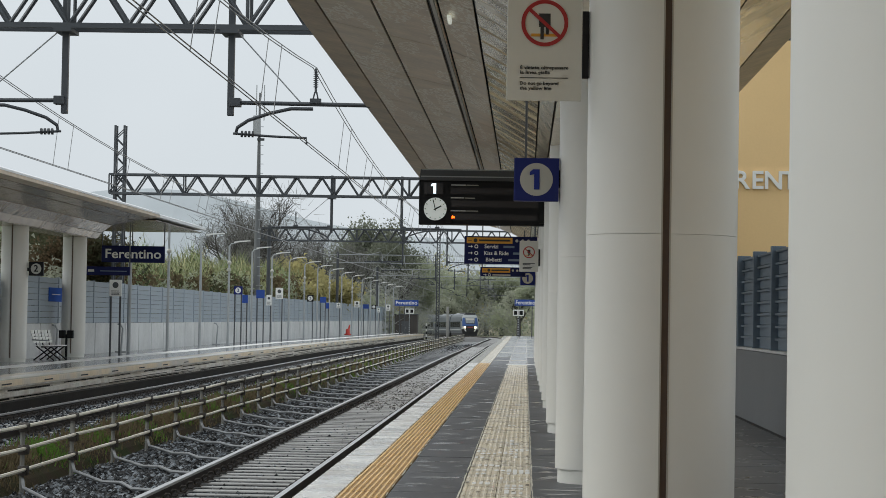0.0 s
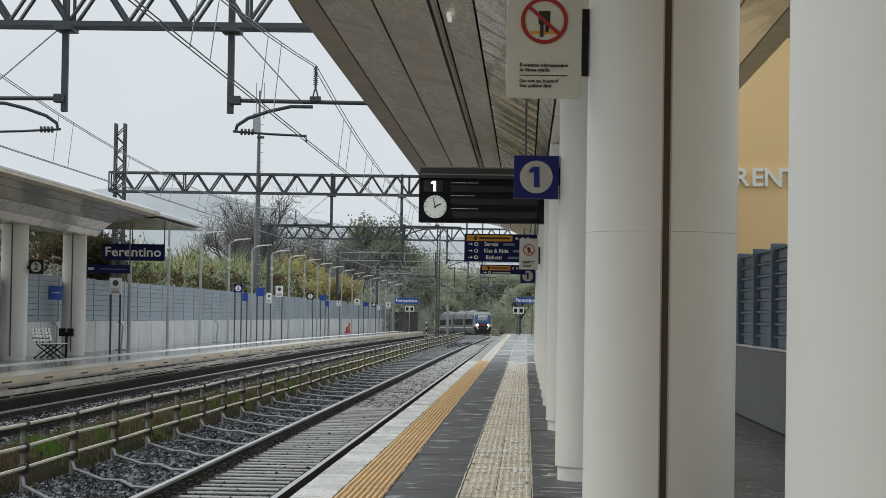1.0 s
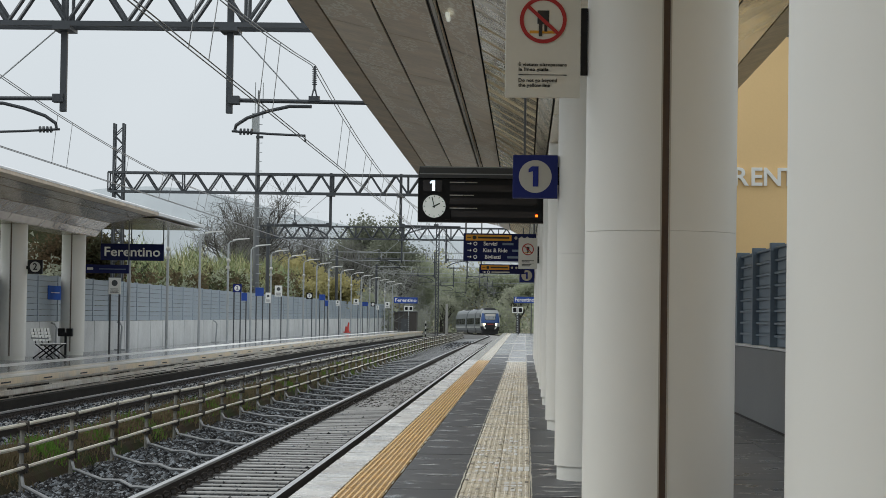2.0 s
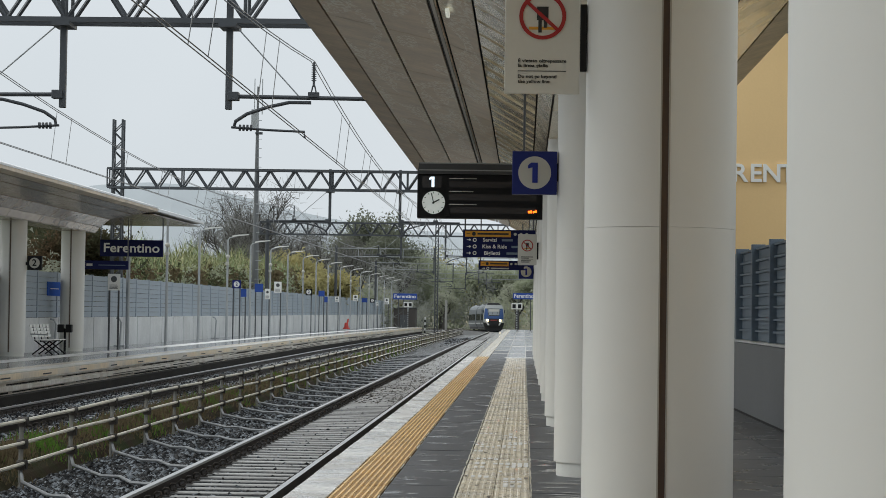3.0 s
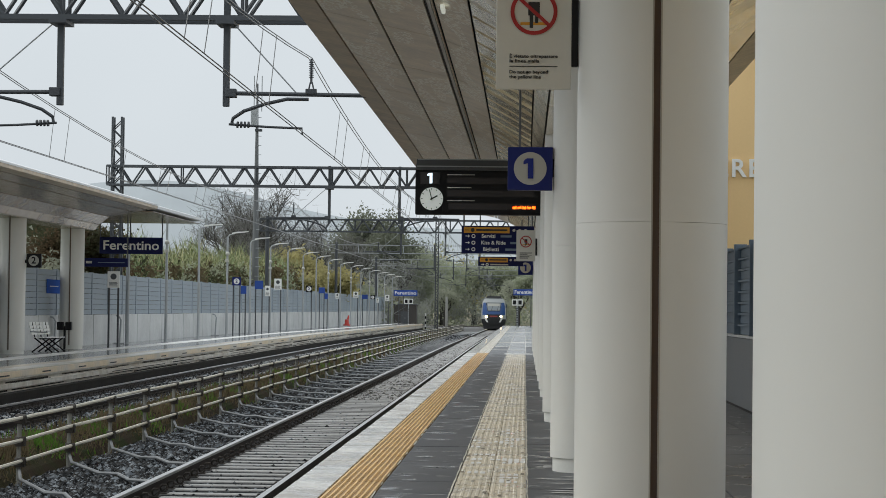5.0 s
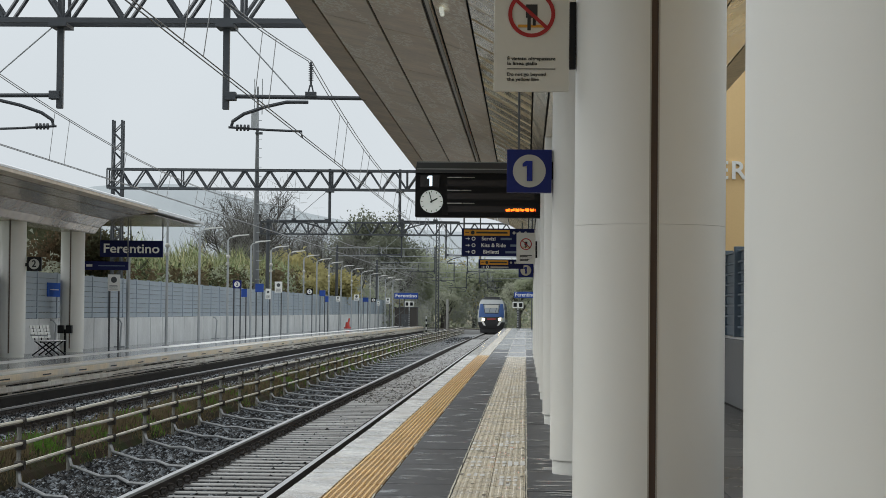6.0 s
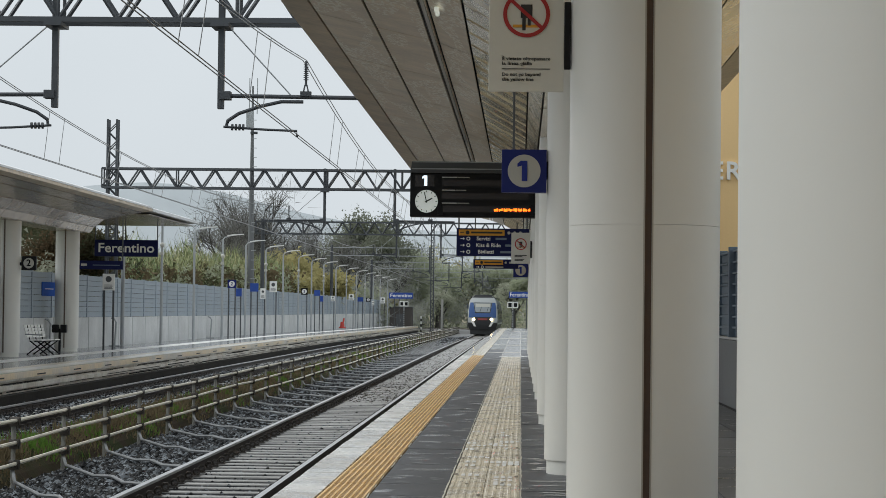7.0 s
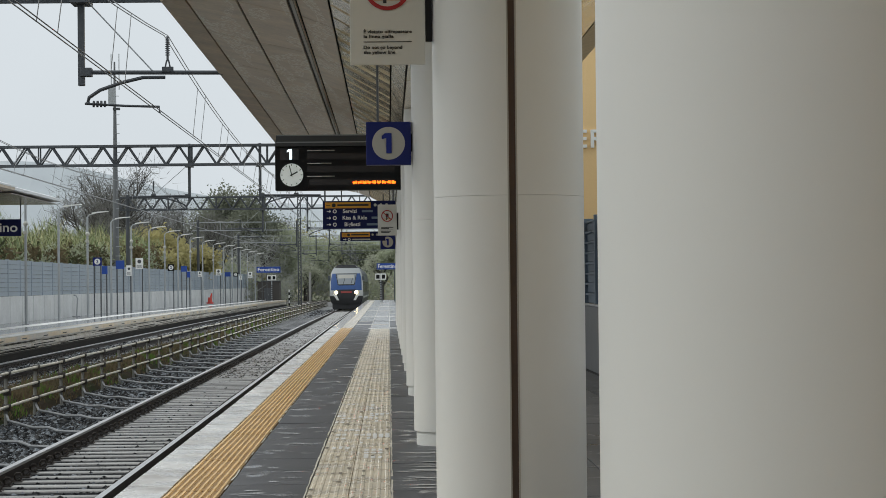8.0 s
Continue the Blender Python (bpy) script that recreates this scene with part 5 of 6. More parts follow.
def sundries():
    # cabin-shaped block added in place of dark grey vegetation
    t = thing("relay_cabin", "low dark cabin-shaped block standing in for trackside vegetation", "cabin", (-13.0, 240, -1.2))
    part("body", boxed(-1.2, 1.2, 0, 3, 0, 3.0, 0.03), CABIN, t)
    part("roof", boxed(-1.3, 1.3, -0.1, 3.1, 3.0, 3.1, 0.02), DARK_GREY, t)
    part("door", boxed(-0.5, 0.4, -0.02, 0.0, 0.2, 2.3), DARK_GREY, t)
    t = thing("concrete_post", "pale square concrete post beside the track", "post", (-8.2, 232, -1.3))
    part("shaft", boxed(-0.13, 0.13, 0, 0.3, 0, 4.0, 0.03), FENCE_POST, t)
    t = thing("line_mast", "dark steel mast between the tracks", "mast", (-7.1, 178, -0.85))
    part("shaft", lattice(bmesh.new(), 0, 0, 0, 9.6, 0.22), GANTRY_STEEL, t)
    part("cross_arm", boxed(-1.5, 1.6, -0.05, 0.05, 8.4, 8.5), GANTRY_STEEL, t)
    t = thing("striped_signal_post", "short black and white striped signal post", "post", (-10.9, 243, -1.2))
    for k in range(7):
        part("band", rod(bmesh.new(), (0, 0, 0.3 * k), (0, 0, 0.3 * k + 0.3), 0.08), (SIGN_WHITE, BLACK)[k % 2], t)
    for y in (70.5, 107.5, 82.0):
        t = thing("leaning_handrail", "short leaning grey tube rail on a foot plate", "rail", (-15.1, y, 0.01), "short rails")
        part("tube", pipe(bmesh.new(), [(0, 0, 0), (0.05, 0, 0.9), (-0.02, 0, 1.02), (-0.14, 0, 1.06)], 0.035), GALV, t)
        part("foot", boxed(-0.2, 0.2, -0.12, 0.12, 0.0, 0.04), GALV, t)


hung_name()
hung_direction()
number_sign(-14.2, 63.4, 2.52, 0.42, "2", 0, BLACK)
stub = thing("sign_arm", "short dark arm that holds a sign to the column", "bracket", (-14.47, 63.46, 2.7))
part("arm", boxed(-0.1, 0.08, -0.03, 0.03, -0.05, 0.05), BLACK, stub)
bench()
pipe_post = thing("grey_pipe_post", "plain galvanised pipe post under the far canopy", "post", (-14.91, 82.5, 0.01))
part("pipe", rod(bmesh.new(), (0, 0, 0), (0, 0, 4.0), 0.075, 12), GALV, pipe_post)
for i, ly in enumerate((86.5, 95.1, 104.2, 113.0, 121.9, 130.9, 140.0, 148.8, 157.8, 167.9, 177.8, 188.1, 198.4, 209.0, 219.0, 231.0)):
    lamp_post(ly, i % 2 == 0)
post_sign(-14.1, 75.3, 0.42, 2.05, 2.62, SIGN_WHITE, "notice")
post_sign(-13.95, 106.5, 0.42, 2.47, 2.87, SIGN_BLUE, "number")
post_sign(-13.95, 109.2, 0.28, 2.08, 2.48, SIGN_BRIGHT_BLUE, "blue", 1)
post_sign(-13.95, 115.5, 0.44, 2.38, 2.82, SIGN_BRIGHT_BLUE, "blue")
post_sign(-13.95, 119.4, 0.28, 2.03, 2.6, SIGN_WHITE, "notice", 1)
post_sign(-13.95, 124.4, 0.42, 2.44, 3.06, SIGN_WHITE, "notice", 1)
post_sign(-13.95, 142.4, 0.42, 2.46, 2.9, BLACK, "number", 1)
post_sign(-13.95, 151.4, 0.42, 2.48, 2.88, SIGN_BRIGHT_BLUE, "blue")
post_sign(-13.95, 154.5, 0.30, 2.1, 2.5, SIGN_BRIGHT_BLUE, "blue", 1)
post_sign(-13.95, 164.0, 0.28, 2.2, 2.6, SIGN_WHITE, "notice", 1)
post_sign(-13.95, 182.0, 0.42, 2.4, 2.9, SIGN_WHITE, "notice", 1)
post_sign(-13.95, 192.4, 0.50, 2.36, 2.74, SIGN_BRIGHT_BLUE, "blue")
post_sign(-13.95, 202.4, 0.42, 2.4, 2.78, BLACK, "number", 1)
post_sign(-13.75, 206.0, 0.24, 2.1, 2.5, SIGN_WHITE, "notice", 1)
post_sign(-13.95, 223.5, 0.45, 2.38, 2.98, SIGN_WHITE, "notice", 1)
panel = thing("wall_poster", "bright blue panel on the barrier wall", "poster", (-15.56, 71.4, 1.82))
part("sheet", boxed(-0.005, 0.02, 0, 2.1, 0, 0.46, 0.004), POSTER_BLUE, panel)
part("writing", boxed(0.022, 0.026, 0.4, 1.7, 0.22, 0.25), SIGN_GREY, panel)
litter_stand()
hydrant()
mast()
sundries()


# ---- plants
def scatter(name, centres, per, radius, size, mat, parent, seed, thin=1.0, kind=""):
    """Small leaf blades in loose clumps, as one mesh."""
    g = np.random.RandomState(seed)
    c = np.repeat(np.array(centres), per, 0)
    n = len(c)
    p = c + g.normal(0, 1, (n, 3)) * radius
    d = g.normal(0, 1, (n, 3))
    d /= np.linalg.norm(d, axis=1)[:, None]
    e = np.cross(d, g.normal(0, 1, (n, 3)))
    e /= np.linalg.norm(e, axis=1)[:, None]
    s = size * (0.5 + g.rand(n, 1))
    co = np.stack([p - e * s * 0.5 * thin, p + e * s * 0.5 * thin, p + d * s + e * s * 0.2 * thin], 1).reshape(-1, 3)
    me = bpy.data.meshes.new(name)
    me.from_pydata(co.tolist(), [], np.arange(3 * n).reshape(-1, 3).tolist())
    me.materials.append(mat)
    ob = new(name, me)
    ob.parent = parent
    if kind:
        ob["kind"] = kind
    return ob


def tree(label, h, w, mat, leaves, seed, bare=False, trunk=0.25, leaf=0.29):
    """A tapered trunk, limbs that fork, and a crown of many small blades in uneven clumps."""
    t = thing("tree", label, "tree", group="trees")
    r = random.Random(seed)
    b = bmesh.new()
    tips = []

    def limb(p, d, ln, rad, depth):
        q = p + d * ln
        rod(b, p, q, rad, 6, rad * 0.6)
        tips.append(q)
        if depth == 0:
            return
        for _ in range(r.randint(3, 4)):
            nd = (d + Vector((r.uniform(-0.9, 0.9), r.uniform(-0.9, 0.9), r.uniform(-0.15, 0.6)))).normalized()
            limb(p + d * ln * r.uniform(0.6, 1.0), nd, ln * r.uniform(0.55, 0.8), rad * 0.55, depth - 1)

    limb(Vector((0, 0, 0)), Vector((r.uniform(-0.05, 0.05), 0, 1)).normalized(), h * 0.32, trunk, 4 if bare else 3)
    top = max(q.z for q in tips)
    wide = max(max(abs(q.x), abs(q.y)) for q in tips)
    k = Matrix.Diagonal((w / wide, w / wide, h / top, 1))
    b.transform(k)
    part("trunk", b, BARK, t)
    cs = [(k @ q) for q in tips if (k @ q).z > h * 0.28]
    r.shuffle(cs)
    cs = cs[:90 if not bare else 160]
    per = max(1, leaves // len(cs))
    if bare:
        scatter("crown", [tuple(c) for c in cs], per, 0.05 * h, 0.9, mat, t, seed, 0.04)
    else:
        scatter("crown", [tuple(c) for c in cs], per, 0.06 * h, leaf, mat, t, seed, 0.7)
    return t


def place(t, rows):
    first = True
    for x, y, s, a in rows:
        z = -1.0 + bend(y)[1]
        m = pose(x, y, z, 0, 0, a) @ Matrix.Scale(s, 4)
        if first:
            t.matrix_basis = m
            first = False
        else:
            base = t.scale.copy()
            t.scale = (1, 1, 1)
            copy_thing(t, m)
            t.scale = base


bare_a = tree("tall bare grey tree with fine wet twigs", 12, 4.2, BARE_TWIG, 1700, 11, True)
bare_b = tree("thin leafless tree with upright grey branches", 12, 3.2, BARE_TWIG, 1500, 12, True, 0.18)
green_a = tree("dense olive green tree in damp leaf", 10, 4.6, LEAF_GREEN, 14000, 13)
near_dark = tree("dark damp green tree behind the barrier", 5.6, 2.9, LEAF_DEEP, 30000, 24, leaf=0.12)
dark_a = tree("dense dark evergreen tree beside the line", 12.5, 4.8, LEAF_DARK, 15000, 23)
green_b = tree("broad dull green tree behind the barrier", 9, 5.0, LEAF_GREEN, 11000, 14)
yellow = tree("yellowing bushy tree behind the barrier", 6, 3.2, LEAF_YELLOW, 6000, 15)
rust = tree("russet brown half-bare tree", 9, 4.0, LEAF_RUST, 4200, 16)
q = random.Random(5)
place(bare_a, [(-24, 190, 1.12, 0), (-24.5, 188, 1.0, 80), (-20.5, 196, 0.9, 150), (-26.5, 212, 0.8, 30), (-22, 178, 0.8, 200), (-26, 205, 1.15, 120)]
      + [(q.uniform(-33, -14), q.uniform(250, 330), q.uniform(0.7, 1.05), q.uniform(0, 360)) for _ in range(12)])
place(bare_b, [(-19.5, 215, 0.95, 0), (-25.5, 204, 0.9, 60), (-18.6, 240, 0.9, 90)]
      + [(q.uniform(-44, -24), q.uniform(430, 520), q.uniform(1.0, 1.4), q.uniform(0, 360)) for _ in range(16)] + [(q.uniform(2, 14), q.uniform(230, 420), q.uniform(0.8, 1.2), q.uniform(0, 360)) for _ in range(10)])
place(dark_a, [(-18.4, 262, 1.05, 0), (-20.6, 270, 0.92, 140)])
place(near_dark, [(-19.3, 88, 1.0, 0), (-21.5, 94, 1.1, 70), (-23.5, 100, 1.15, 20), (-28, 100, 1.2, 150)])
place(green_a, [(-17, 285, 1.0, 90), (-15.5, 300, 0.9, 30), (-29.5, 112, 0.75, 40), (-33, 120, 0.8, 100)]
      + [(q.uniform(-40, 4), q.uniform(500, 560), q.uniform(1.1, 1.7), q.uniform(0, 360)) for _ in range(18)])
place(green_b, [(-16, 300, 0.8, 10)]
      + [(q.uniform(3, 16), q.uniform(215, 420), q.uniform(0.8, 1.2), q.uniform(0, 360)) for _ in range(16)] + [(q.uniform(-30, -22), q.uniform(380, 470), q.uniform(0.7, 1.2), q.uniform(0, 360)) for _ in range(10)])
place(yellow, [(-18.6, 180, 1.1, 0), (-18.2, 192, 1.0, 80), (-20.5, 186, 1.15, 160), (-18.0, 204, 0.85, 30), (-16.9, 262, 0.8, 50), (-19.5, 172, 0.9, 90), (-18.0, 216, 0.75, 200)])
place(rust, [(-18.6, 82, 0.5, 0), (-20.2, 90, 0.55, 70)]
      + [(q.uniform(-36, 2), q.uniform(440, 540), q.uniform(0.9, 1.5), q.uniform(0, 360)) for _ in range(2)])


def canes():
    """A belt of tall canes behind the barrier: upright stems with drooping blades."""
    g = np.random.RandomState(9)
    n = 50000
    y = 95 + 78 * g.rand(n)
    x = -17.6 - 6.5 * g.rand(n)
    top = 3.7 + 0.011 * (y - 84) + 0.5 * np.sin(y * 0.33) * np.sin(x * 1.7) + 0.35 * g.randn(n)
    z = -0.9 + (top + 0.9) * (0.35 + 0.65 * g.rand(n) ** 0.6)
    a = g.rand(n) * 6.28
    ln = 0.5 + 0.6 * g.rand(n)
    d = np.stack([np.cos(a) * 0.55, np.sin(a) * 0.6, 0.75 - 1.2 * (g.rand(n) < 0.4)], 1) * ln[:, None]
    s = np.stack([-np.sin(a), np.cos(a), 0 * a], 1) * 0.021
    p = np.stack([x, y, z], 1)
    co = np.stack([p - s, p + s, p + d], 1).reshape(-1, 3)
    me = bpy.data.meshes.new("cane_belt")
    me.from_pydata(co.tolist(), [], np.arange(3 * n).reshape(-1, 3).tolist())
    me.materials.append(REED)
    tagged(new("cane_belt", me), "belt of tall green and straw canes behind the barrier", "canes", kind="stuff")


def weeds():
    g = np.random.RandomState(10)
    for name, mat, n, label, h in (("green_weeds", WEED, 12000, "low green weeds along the fence foot", 0.085), ("dry_weeds", WEED_DRY, 32000, "dry brown weeds along the fence foot", 0.10)):
        patchy = g.rand(400) * 150 + 18
        y = np.where(g.rand(n) < (0.85 if mat is WEED else 0.7), patchy[g.randint(0, 38 if mat is WEED else 160, n)] + g.randn(n) * (0.35 if mat is WEED else 0.5), 18 + 190 * g.rand(n) ** 1.5)
        x = -6.85 + 0.26 * g.randn(n) * (0.7 + 0.3 * np.sin(y))
        p = np.stack([x, y, np.interp(x, [-7.9, -7.6, -7.25, -6.85, -6.55, -6.42], [-0.9, -0.62, -0.50, -0.55, -0.76, -0.9])], 1)
        a = g.rand(n) * 6.28
        ln = h * (0.5 + g.rand(n))
        d = np.stack([np.cos(a) * 0.5, np.sin(a) * 0.5, 1.0 + 0 * a], 1) * ln[:, None]
        s = np.stack([-np.sin(a), np.cos(a), 0 * a], 1) * 0.013
        p[:, 2] += 0.12 * g.rand(n)
        co = np.stack([p - s, p + s, p + d], 1).reshape(-1, 3)
        me = bpy.data.meshes.new(name)
        me.from_pydata(co.tolist(), [], np.arange(3 * n).reshape(-1, 3).tolist())
        me.materials.append(mat)
        tagged(new(name, me), label, "weeds", kind="stuff")


canes()
weeds()


def thicket():
    """Brambles and dry stalks that grow through the canes."""
    g = np.random.RandomState(52)
    for name, mat, n, label, seed, size in (("bramble_growth", LEAF_DEEP, 210, "dark green brambles growing through the canes", 61, 0.22), ("dry_stalk_growth", WEED_DRY, 130, "dry brown stalks among the canes", 62, 0.3), ("pale_leaf_growth", LEAF_GREEN, 160, "pale green leaf clumps among the canes", 63, 0.2)):
        y = 92 + 84 * g.rand(n)
        c = np.stack([-17.1 - 2.6 * g.rand(n), y, 0.9 + (2.5 + 0.011 * (y - 84)) * g.rand(n)], 1)
        tagged(scatter(name, c, 45, 0.22, size, mat, None, seed, 0.5), label, "undergrowth", kind="stuff")


thicket()


def wood_bank():
    """The rising wooded bank that closes the view beyond the bend, and the ridge far behind with haze in its colour."""
    b = bmesh.new()
    bmesh.ops.create_grid(b, x_segments=70, y_segments=24, size=1.0)
    for v in b.verts:
        u, w = v.co.x, v.co.y
        x, y = u * 170 - 10, 560 + 60 * (w + 1)
        v.co = (x, y, -4 + 16 * ((w + 1) / 2) ** 0.7 + 2.5 * noise.noise((x * 0.05, y * 0.05, 0)))
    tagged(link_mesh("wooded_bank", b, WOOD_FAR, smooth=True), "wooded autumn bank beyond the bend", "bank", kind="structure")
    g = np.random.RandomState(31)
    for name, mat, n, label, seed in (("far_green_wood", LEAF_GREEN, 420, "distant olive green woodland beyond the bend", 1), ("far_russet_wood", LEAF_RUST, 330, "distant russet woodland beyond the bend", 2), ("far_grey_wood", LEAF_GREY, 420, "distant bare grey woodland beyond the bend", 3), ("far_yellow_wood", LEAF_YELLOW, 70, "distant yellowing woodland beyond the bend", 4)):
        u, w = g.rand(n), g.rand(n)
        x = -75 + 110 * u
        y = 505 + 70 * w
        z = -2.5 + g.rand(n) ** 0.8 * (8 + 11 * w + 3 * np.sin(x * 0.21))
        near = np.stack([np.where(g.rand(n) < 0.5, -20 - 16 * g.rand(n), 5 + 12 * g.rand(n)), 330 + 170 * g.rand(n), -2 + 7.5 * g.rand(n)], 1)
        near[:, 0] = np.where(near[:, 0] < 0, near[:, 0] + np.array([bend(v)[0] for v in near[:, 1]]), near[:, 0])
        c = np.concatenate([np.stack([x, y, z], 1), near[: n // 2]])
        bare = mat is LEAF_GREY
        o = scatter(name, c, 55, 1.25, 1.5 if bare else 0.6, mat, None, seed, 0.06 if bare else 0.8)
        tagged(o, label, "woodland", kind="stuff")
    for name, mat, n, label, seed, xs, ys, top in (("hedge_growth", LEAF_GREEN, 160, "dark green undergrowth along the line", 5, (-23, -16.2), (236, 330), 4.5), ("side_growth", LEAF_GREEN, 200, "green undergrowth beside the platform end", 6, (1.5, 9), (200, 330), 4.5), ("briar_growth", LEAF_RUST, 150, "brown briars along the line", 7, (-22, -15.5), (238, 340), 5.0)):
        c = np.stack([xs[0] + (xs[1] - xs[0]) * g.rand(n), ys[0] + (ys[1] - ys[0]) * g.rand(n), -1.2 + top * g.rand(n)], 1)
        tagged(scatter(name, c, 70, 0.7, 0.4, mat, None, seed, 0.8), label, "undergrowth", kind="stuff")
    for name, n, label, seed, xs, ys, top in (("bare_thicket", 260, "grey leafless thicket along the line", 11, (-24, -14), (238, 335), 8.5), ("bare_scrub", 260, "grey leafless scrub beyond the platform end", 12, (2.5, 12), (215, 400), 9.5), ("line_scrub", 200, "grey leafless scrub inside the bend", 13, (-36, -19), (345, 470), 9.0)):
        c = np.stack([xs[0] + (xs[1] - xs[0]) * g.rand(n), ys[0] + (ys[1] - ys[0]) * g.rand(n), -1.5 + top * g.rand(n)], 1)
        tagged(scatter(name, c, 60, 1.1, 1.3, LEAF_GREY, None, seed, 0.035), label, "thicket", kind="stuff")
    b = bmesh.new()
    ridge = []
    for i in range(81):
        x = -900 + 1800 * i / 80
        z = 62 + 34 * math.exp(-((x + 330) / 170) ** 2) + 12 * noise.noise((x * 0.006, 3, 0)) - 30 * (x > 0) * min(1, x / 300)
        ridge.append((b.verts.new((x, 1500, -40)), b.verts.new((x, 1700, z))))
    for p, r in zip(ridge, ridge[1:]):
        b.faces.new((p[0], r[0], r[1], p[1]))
    tagged(link_mesh("backdrop_ridge", b, HILL), "ridge on the horizon, pale with haze put into its colour", "hill", kind="structure")


wood_bank()

# ---- train
def nose_y(x, z):
    """The front's depth behind its foremost point."""
    return 0.32 * (abs(x) / 1.4) ** 3 + 0.9 * max(0.0, (z - 1.5) / 2.3) ** 1.4 + 0.25 * max(0.0, (1.0 - z)) ** 1.5


def half_width(z):
    return float(np.interp(z, [0.3, 0.9, 1.3, 2.4, 3.1, 3.5, 3.72], [1.16, 1.36, 1.40, 1.38, 1.27, 1.05, 0.72]))


def patch(z0, z1, xa, xb, eps, n=10, m=8):
    """A piece of the front's skin between the heights z0 and z1 and the edges xa(z), xb(z), lifted by eps."""
    b = bmesh.new()
    rows = []
    for j in range(m + 1):
        z = z0 + (z1 - z0) * j / m
        a, c = xa(z), xb(z)
        rows.append([b.verts.new((a + (c - a) * i / n, nose_y(a + (c - a) * i / n, z) - eps, z)) for i in range(n + 1)])
    for r, s in zip(rows, rows[1:]):
        for i in range(n):
            b.faces.new((r[i], r[i + 1], s[i + 1], s[i]))
    return b


def train_car(lead):
    """One car, its front end at the origin, running towards -y, wheels on z = 0."""
    t = thing("train_car", "blue and pale grey regional train car with lit headlights" if lead else "pale grey regional train car with dark windows", "train", group="train cars")
    ln = 17.0
    zs = [0.5, 0.95, 1.3, 2.4, 3.1, 3.45, 3.62, 3.70]
    prof = [(-half_width(z), z) for z in zs] + [(half_width(z), z) for z in zs[::-1]]
    if lead:
        b = bmesh.new()
        rings = []
        for k in range(2):
            rings.append([b.verts.new((x, (nose_y(x, z) if k == 0 else ln), z)) for x, z in prof])
        for i in range(len(prof)):
            j = (i + 1) % len(prof)
            b.faces.new((rings[0][i], rings[1][i], rings[1][j], rings[0][j]))
        b.faces.new(rings[1][::-1])
        part("body", b, TRAIN_SIDE, t)
        W = half_width
        part("front_skin", patch(0.5, 3.70, lambda z: -W(z), W, 0.0, 16, 20), TRAIN_WHITE, t, smooth=True)
        wide = lambda z: 0.62 + 0.26 * (z - 1.9) / 1.4
        part("windscreen", patch(2.02, 3.03, lambda z: -wide(z) - 0.06, lambda z: wide(z) + 0.06, 0.018), TRAIN_GLASS, t, "dark windscreen surround", smooth=True)
        part("screen_pane", patch(2.12, 2.96, lambda z: -wide(z), wide, 0.03), TRAIN_SCREEN, t, "sloping windscreen, its grey glare painted on", smooth=True)
        part("sun_blind", patch(2.62, 2.93, lambda z: -0.66, lambda z: 0.66, 0.04), SIGN_GREY, t, "pale blind at the top of the windscreen", smooth=True)
        for s in (-0.3, 0.35):
            part("wiper", patch(2.14, 2.62, lambda z: s + 0.3 * (z - 2.0) - 0.02, lambda z: s + 0.3 * (z - 2.0) + 0.02, 0.05, 1, 4), TRAIN_DARK, t)
        for s in (-1, 1):
            inner = lambda z: s * (wide(z) + 0.07) if z > 2.0 else s * 0.68
            part("side_flash", patch(1.62, 3.03, lambda z: min(inner(z), s * (W(z) - 0.10)), lambda z: max(inner(z), s * (W(z) - 0.10)), 0.015), TRAIN_BLUE, t, "blue corner flash", smooth=True)
            lamp = disc(bmesh.new(), s * 0.825, nose_y(0.825, 1.44) - 0.07, 1.44, 0.125, 0.08, 20)
            part("headlight", lamp, TRAIN_LIGHT, t, "lit round headlight")
            part("lamp_trim", patch(0.78, 1.32, lambda z: min(s * (0.55 + 0.5 * (z - 0.7)), s * (0.75 + 0.6 * (z - 0.7))), lambda z: max(s * (0.55 + 0.5 * (z - 0.7)), s * (0.75 + 0.6 * (z - 0.7))), 0.05), SIGN_WHITE, t, "pale curved trim below the lamp", smooth=True)
        part("blue_panel", patch(1.66, 2.03, lambda z: -0.68, lambda z: 0.68, 0.018), TRAIN_BLUE, t, "blue panel under the windscreen", smooth=True)
        part("dark_mask", patch(1.12, 1.68, lambda z: -0.82, lambda z: 0.82, 0.02), TRAIN_DARK, t, "dark mask between the lamps", smooth=True)
        part("brow_line", patch(3.50, 3.70, lambda z: -W(z) * 0.97, lambda z: W(z) * 0.97, 0.02, 12, 4), TRAIN_DARK, t, "dark line above the pale brow", smooth=True)
        for s in (-1, 1):
            part("mirror", boxed(*sorted((s * 1.34, s * 1.52)), 0.5, 0.62, 2.45, 2.85, 0.03), TRAIN_SIDE, t, "grey side mirror")
        part("badge_bar", patch(1.38, 1.54, lambda z: -0.45, lambda z: 0.45, 0.035), TRAIN_RED, t, "dark red bar")
        part("lower_mask", patch(0.5, 1.14, lambda z: -W(z), W, 0.03, 14, 6), TRAIN_DARK, t, "black lower front", smooth=True)
        part("coupler_hatch", patch(0.72, 1.1, lambda z: -0.4, lambda z: 0.4, 0.06), TRAIN_DARK, t)
        part("valance", boxed(-1.15, 1.15, 0.2, 1.2, 0.03, 0.62, 0.05), TRAIN_DARK, t)
    else:
        part("body", sweep(bmesh.new(), prof, [0.3, ln]), TRAIN_SIDE, t)
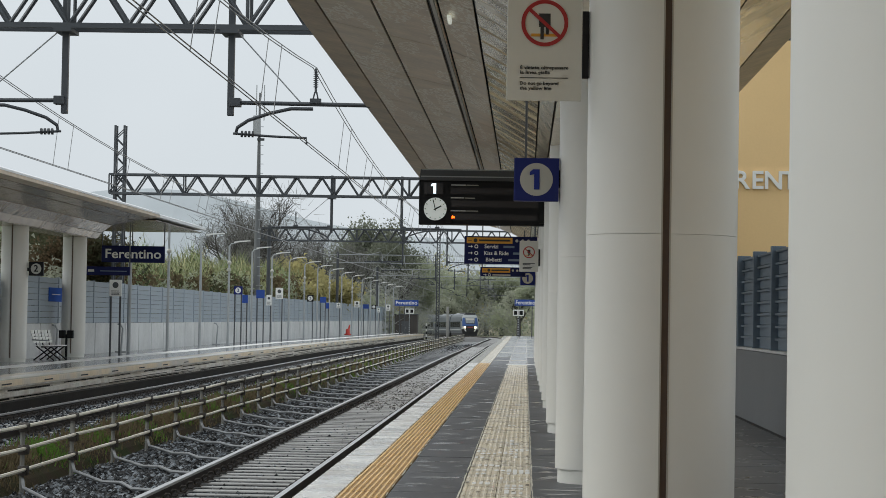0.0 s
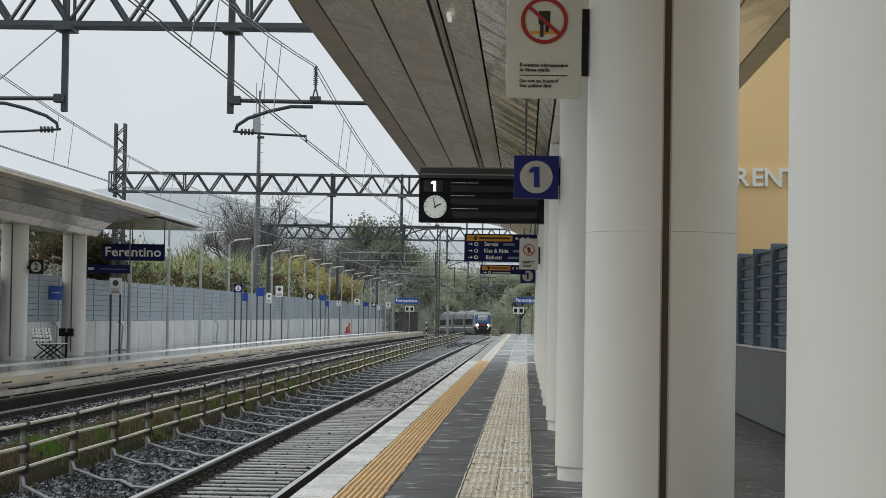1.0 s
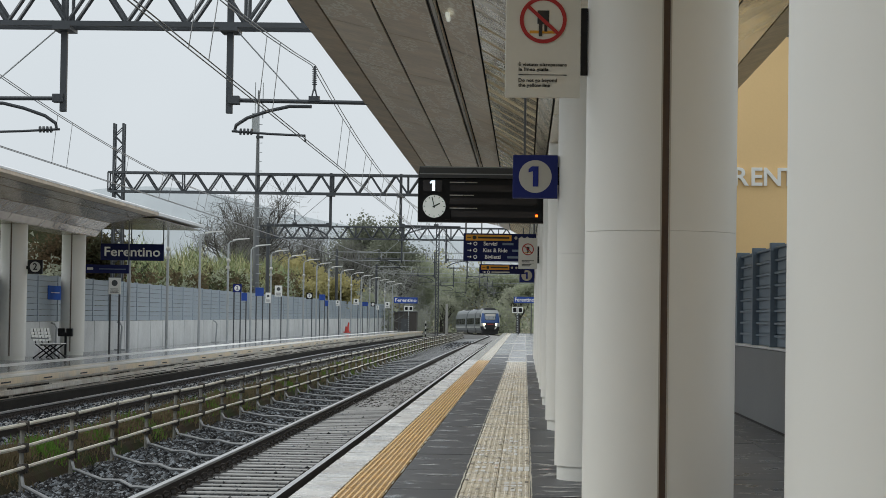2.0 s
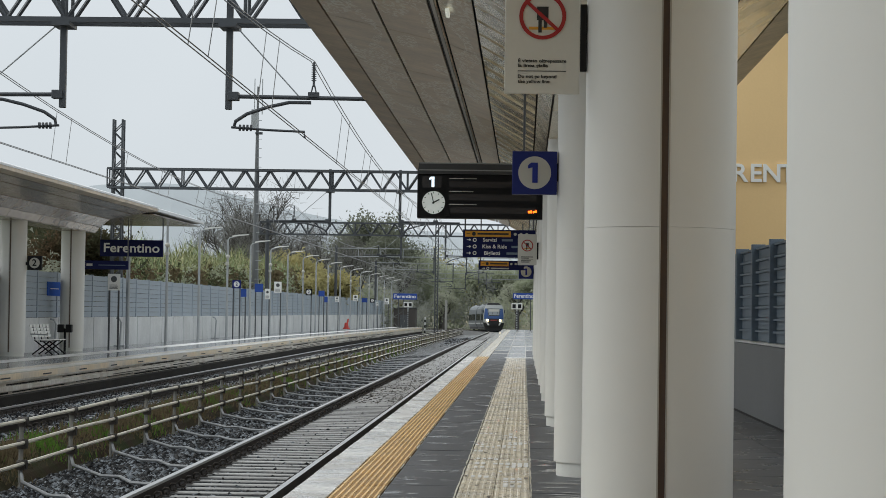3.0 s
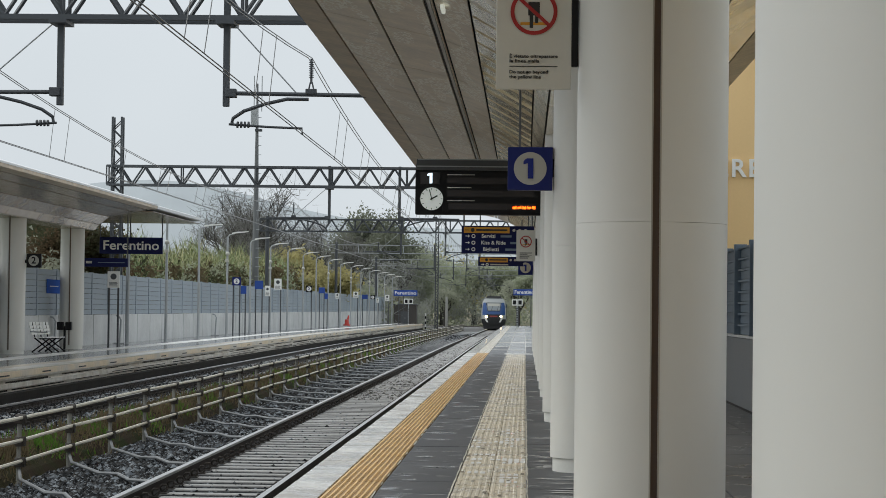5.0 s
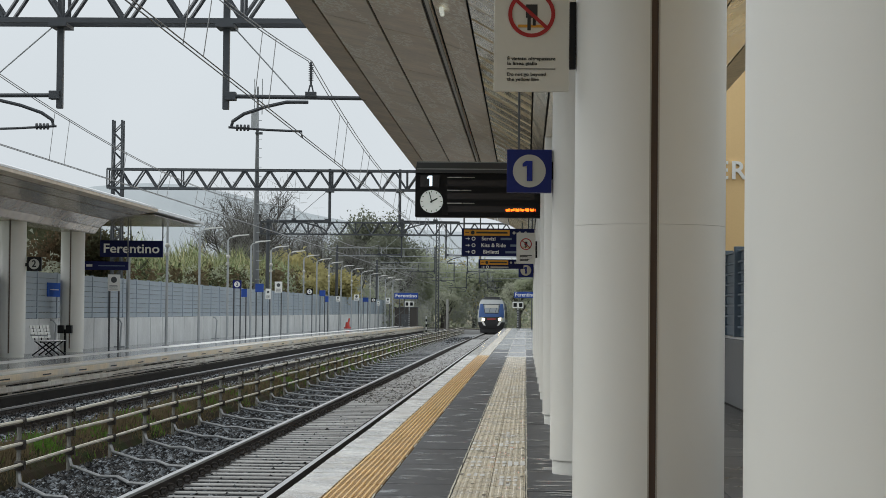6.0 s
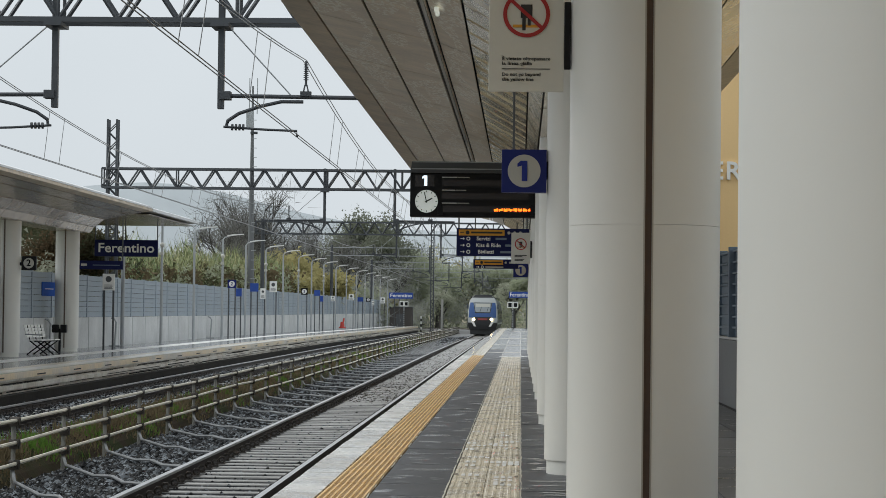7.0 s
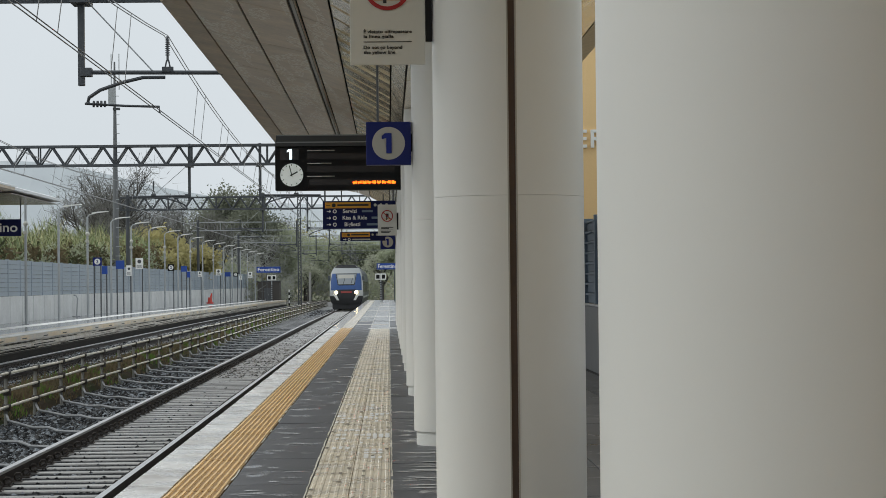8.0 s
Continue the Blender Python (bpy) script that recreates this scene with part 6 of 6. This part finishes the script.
    part("roof_unit", boxed(-0.8, 0.8, 3.0, 7.5, 3.64, 3.79, 0.05), TRAIN_DARK, t)
    part("roof_unit", boxed(-0.7, 0.7, 10.0, 13.5, 3.66, 3.84, 0.05), TRAIN_WHITE, t)
    part("underframe", boxed(-1.2, 1.2, 1.0, ln, 0.15, 0.6, 0.03), TRAIN_DARK, t)
    for s in (-1, 1):
        for k in range(5):
            y0 = 2.4 + 2.85 * k
            bb = bmesh.new()
            v = [bb.verts.new(q) for q in ((s * (half_width(1.45) + 0.014), y0, 1.45), (s * (half_width(1.45) + 0.014), y0 + 2.6, 1.45), (s * (half_width(2.38) + 0.014), y0 + 2.6, 2.38), (s * (half_width(2.38) + 0.014), y0, 2.38))]
            bb.faces.new(v if s < 0 else v[::-1])
            bmesh.ops.solidify(bb, geom=bb.faces[:], thickness=0.02)
            part("side_window", bb, TRAIN_GLASS, t)
        part("side_stripe", boxed(*sorted((s * 1.40, s * 1.425)), 1.5, ln, 0.95, 1.1), TRAIN_WHITE, t)
        for k in (2.6, ln - 3.0):
            bogie = part("bogie_frame", boxed(*sorted((s * 0.95, s * 1.12)), k - 1.4, k + 1.4, 0.3, 0.6, 0.03), TRAIN_DARK, t)
            for d in (-1.0, 1.0):
                part("wheel", rod(bmesh.new(), (s * 0.68, k + d, 0.42), (s * 0.82, k + d, 0.42), 0.42, 20), TRAIN_DARK, bogie)
    return t


cars = [train_car(True), train_car(False), train_car(False)]


def on_line(y):
    ox, oz = bend(y)
    return Vector((-3.5 + ox, y, -0.55 + oz))


def motions():
    """The train runs in at about 22 m/s along the bend and the straight."""
    for k, car in enumerate(cars):
        rows = []
        for i in range(17):
            s = 0.5 * i
            a = on_line(361.0 - 22.0 * s + 17.4 * k)
            b = on_line(361.0 - 22.0 * s + 17.4 * k + 16.0)
            d = b - a
            rows.append((s, pose(a.x, a.y, a.z, math.degrees(math.atan2(d.z, d.y)), 0, -math.degrees(math.atan2(d.x, d.y)))))
        walk(car, rows)
    # the display's orange characters run in one by one from the end block
    for i, g in enumerate(GLYPHS[:9]):
        start = 1.3 + 0.72 * i
        rows = []
        for k in range(17):
            s = 0.5 * k
            x = 1.06 if s < start else 1.06 - 0.122 * (s - start)
            rows.append((s, pose(x, 0.0 if s < start else 0.0, 0.105)))
        walk(g, rows)
    walk(GLYPHS[9], [(s, pose(max(-0.65, -0.58 - 0.12 * s), 0, 0.105)) for s in (0.0, 0.3, 0.6, 1.0, 4.0, 8.0)])

lay_platform(platform)
motions()
